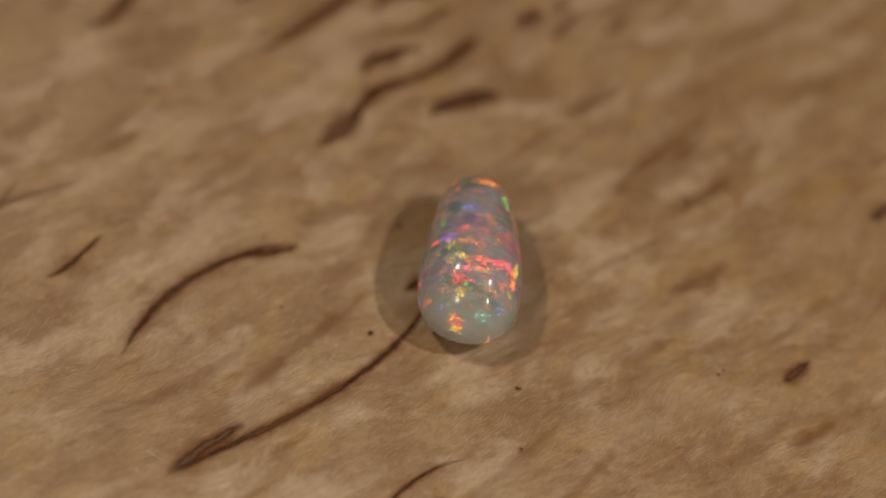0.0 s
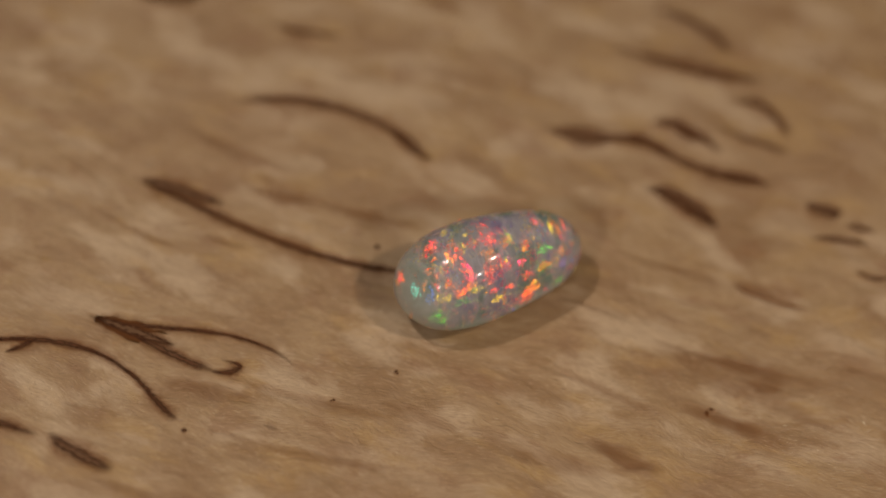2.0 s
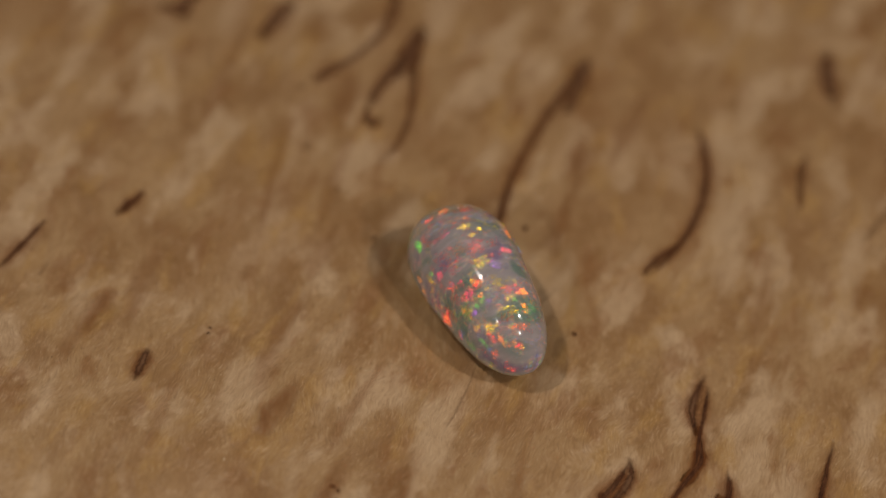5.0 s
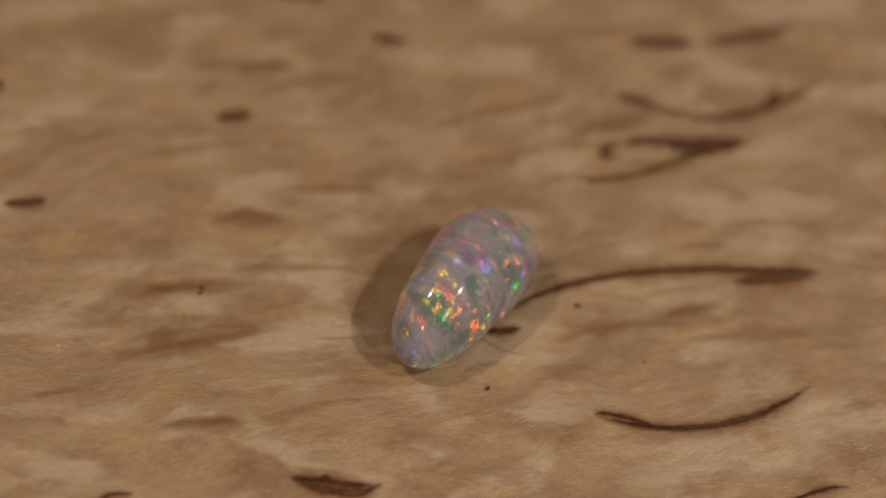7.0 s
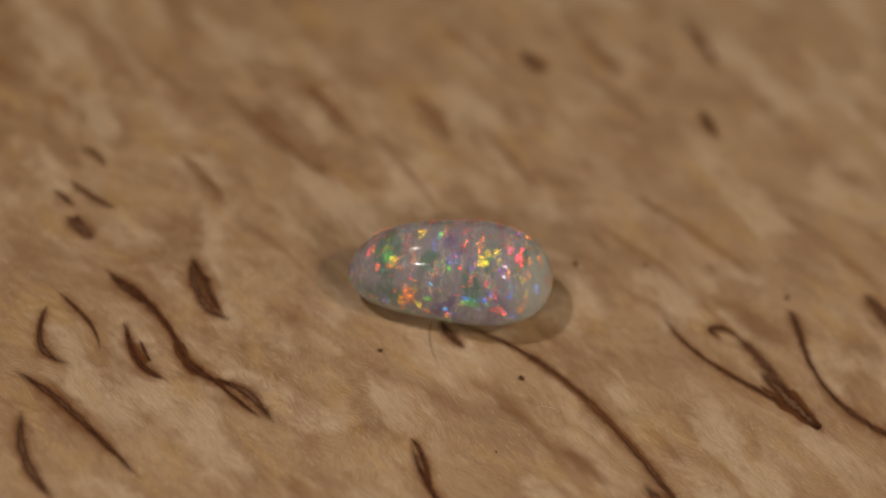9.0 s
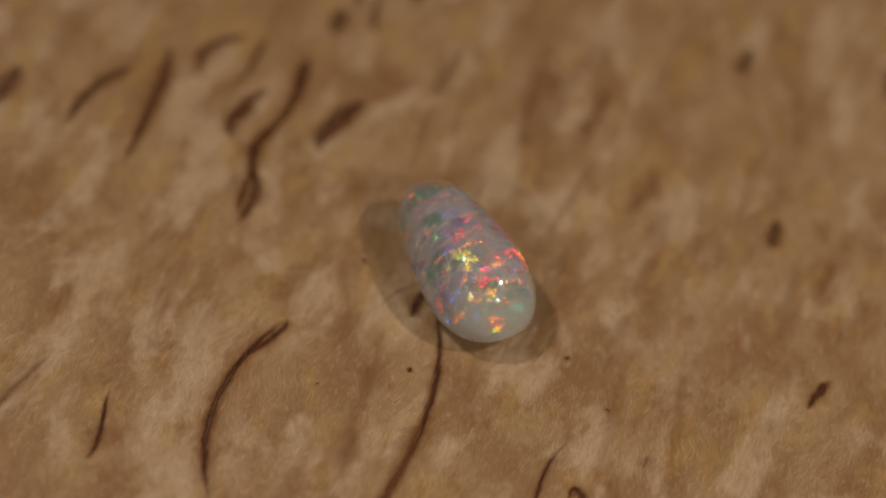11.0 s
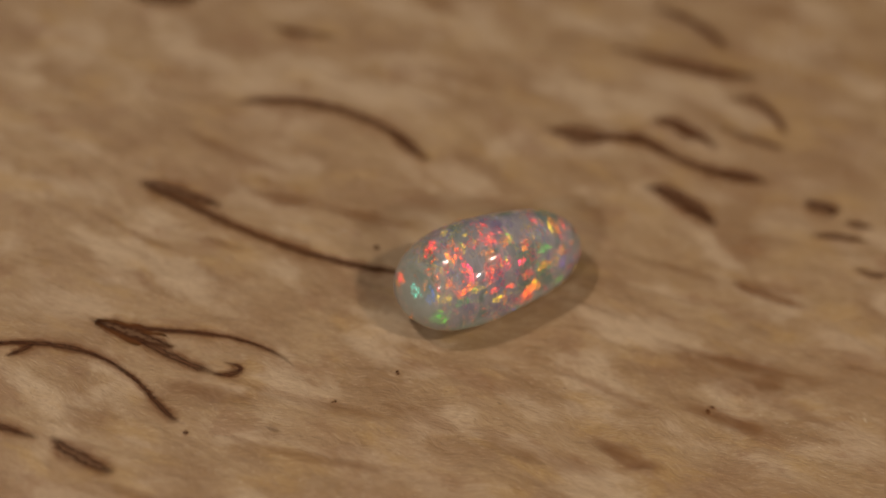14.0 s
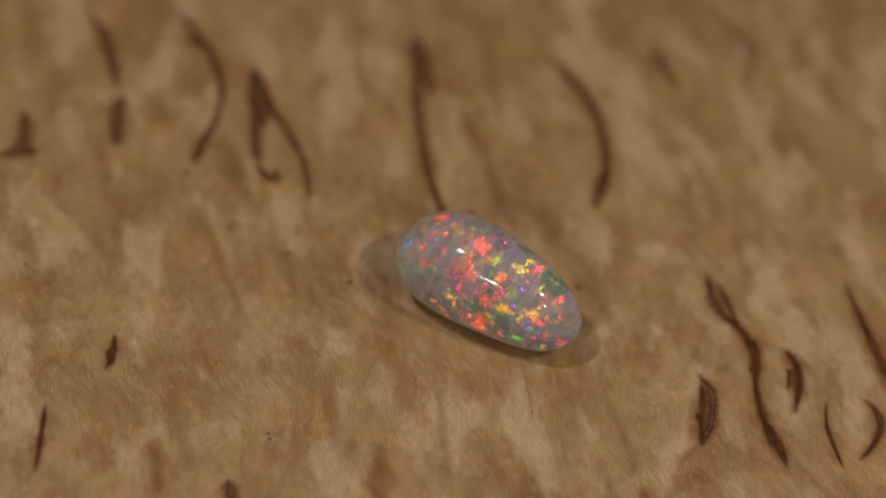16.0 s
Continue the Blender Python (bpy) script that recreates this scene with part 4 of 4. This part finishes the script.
fleck("red", -0.14, 144, 0.46, 0.57, (-0.52, 0.09, 0.85))
fleck("red", 0.15, 138, 0.57, 0.46, (-0.66, -0.05, 0.75))
fleck("pink", -0.03, 114, 0.25, 0.31, (-0.51, -0.14, 0.85))
fleck("orange", 0.59, 128, 0.46, 0.57, (-0.67, 0.11, 0.74))
fleck("red", -0.08, 126, 0.57, 0.46, (-0.67, 0.14, 0.73))
fleck("orange", 0.37, 122, 0.57, 0.46, (-0.67, 0.12, 0.73))
fleck("red", -0.55, 168, 0.57, 0.46, (-0.58, -0.29, 0.76))
fleck("orange", -0.70, 62, 0.46, 0.57, (-0.43, -0.32, 0.85))
fleck("orange", -0.72, 124, 0.46, 0.57, (-0.34, -0.58, 0.74))
fleck("blue", -0.81, 44, 0.80, 0.69, (0.34, -0.23, 0.91))
fleck("yellow", -0.09, 14, 0.46, 0.46, (0.59, 0.27, 0.76))
fleck("pink", -0.40, 154, 0.46, 0.46, (-0.51, 0.09, 0.85))
fleck("red", -0.45, 166, 0.46, 0.46, (-0.65, -0.03, 0.76))
fleck("green", -0.39, 40, 0.31, 0.50, (0.48, -0.22, 0.85))
fleck("blue", -0.77, 54, 0.85, 0.34, (0.42, -0.03, 0.91))
fleck("green", 0.69, 24, 0.46, 1.15, (0.48, 0.46, 0.75))
fleck("blue", -0.18, 156, 0.57, 0.92, (-0.66, 0.14, 0.74))
fleck("yellow", 0.82, 2, 0.34, 0.57, (0.65, 0.15, 0.74))
fleck("yellow", -0.74, 142, 0.57, 0.34, (-0.52, 0.10, 0.85))
fleck("orange", 0.37, 112, 0.42, 0.26, (-0.23, 0.34, 0.91))
fleck("pink", -0.08, 154, 0.34, 0.57, (-0.65, -0.04, 0.76))
fleck("orange", -0.14, -4, 0.46, 0.34, (0.59, 0.27, 0.76))
fleck("orange", -0.42, 4, 0.46, 0.34, (0.64, 0.19, 0.74))
fleck("yellow", 0.80, -6, 0.46, 0.34, (0.47, 0.46, 0.75))
fleck("green", 0.14, 88, 1.03, 0.46, (-0.36, 0.22, 0.91))
fleck("green", 0.65, 104, 0.37, 0.37, (0.23, 0.47, 0.86))
fleck("blue", -0.35, 156, 0.69, 0.69, (-0.61, 0.24, 0.76))
fleck("yellow", -0.02, 18, 0.34, 0.34, (0.65, 0.18, 0.74))
fleck("yellow", 0.90, 78, 0.34, 0.34, (-0.07, 0.39, 0.92))
fleck("green", -0.97, 144, 0.50, 0.25, (-0.17, -0.64, 0.75))
fleck("green", 0.53, 94, 0.37, 0.31, (-0.05, 0.52, 0.85))
fleck("blue", 0.96, 120, 0.69, 0.57, (-0.35, 0.56, 0.75))
fleck("blue", -0.84, 136, 0.69, 0.57, (-0.41, -0.31, 0.85))
fleck("violet", -0.61, 66, 0.59, 0.34, (-0.43, -0.32, 0.85))
fleck("violet", 0.08, 38, 0.42, 0.42, (0.60, 0.27, 0.76))
fleck("violet", 0.45, 66, 0.57, 0.57, (0.22, 0.47, 0.85))
fleck("green", 0.19, 164, 0.57, 0.57, (-0.61, 0.22, 0.76))
fleck("blue", -0.60, 134, 0.57, 0.57, (-0.51, -0.12, 0.85))
fleck("green", -0.15, 162, 0.57, 0.57, (-0.66, 0.14, 0.74))
fleck("blue", 0.75, 24, 0.69, 0.46, (0.60, 0.24, 0.76))
fleck("blue", 0.44, 6, 0.92, 0.34, (0.47, 0.47, 0.75))
fleck("blue", -0.39, 146, 0.69, 0.46, (-0.65, -0.03, 0.76))
fleck("green", 0.02, 128, 0.69, 0.46, (-0.32, -0.27, 0.91))
fleck("blue", -0.65, 172, 0.46, 0.69, (-0.33, -0.58, 0.75))
fleck("green", -0.34, 112, 0.46, 0.57, (-0.52, -0.13, 0.85))
fleck("blue", -0.66, 176, 0.34, 0.69, (-0.23, -0.33, 0.91))
fleck("green", -0.30, 164, 0.46, 0.46, (-0.65, -0.03, 0.76))
fleck("blue", 0.29, 22, 0.19, 0.31, (0.60, 0.26, 0.76))
fleck("green", 0.65, 120, 0.42, 0.26, (-0.52, 0.07, 0.85))
fleck("teal", 0.97, 198, 0.57, 0.34, (-0.55, 0.36, 0.75))
fleck("blue", 0.04, -2, 0.34, 0.46, (0.64, -0.07, 0.76))
fleck("green", -0.37, 90, 0.25, 0.19, (0.43, -0.04, 0.90))
fleck("green", -0.18, 26, 0.34, 0.46, (0.47, 0.49, 0.74))
fleck("blue", -0.32, 166, 0.23, 0.69, (-0.66, 0.14, 0.74))


def motions():
    rows = [(0.1 * i, pose(0, 0, 0, 0, 0, TURN * 0.1 * i)) for i in range(161)]
    walk(slab, rows)
    walk(opal, rows)
    for fibre in fibres:
        walk(fibre, rows)


motions()
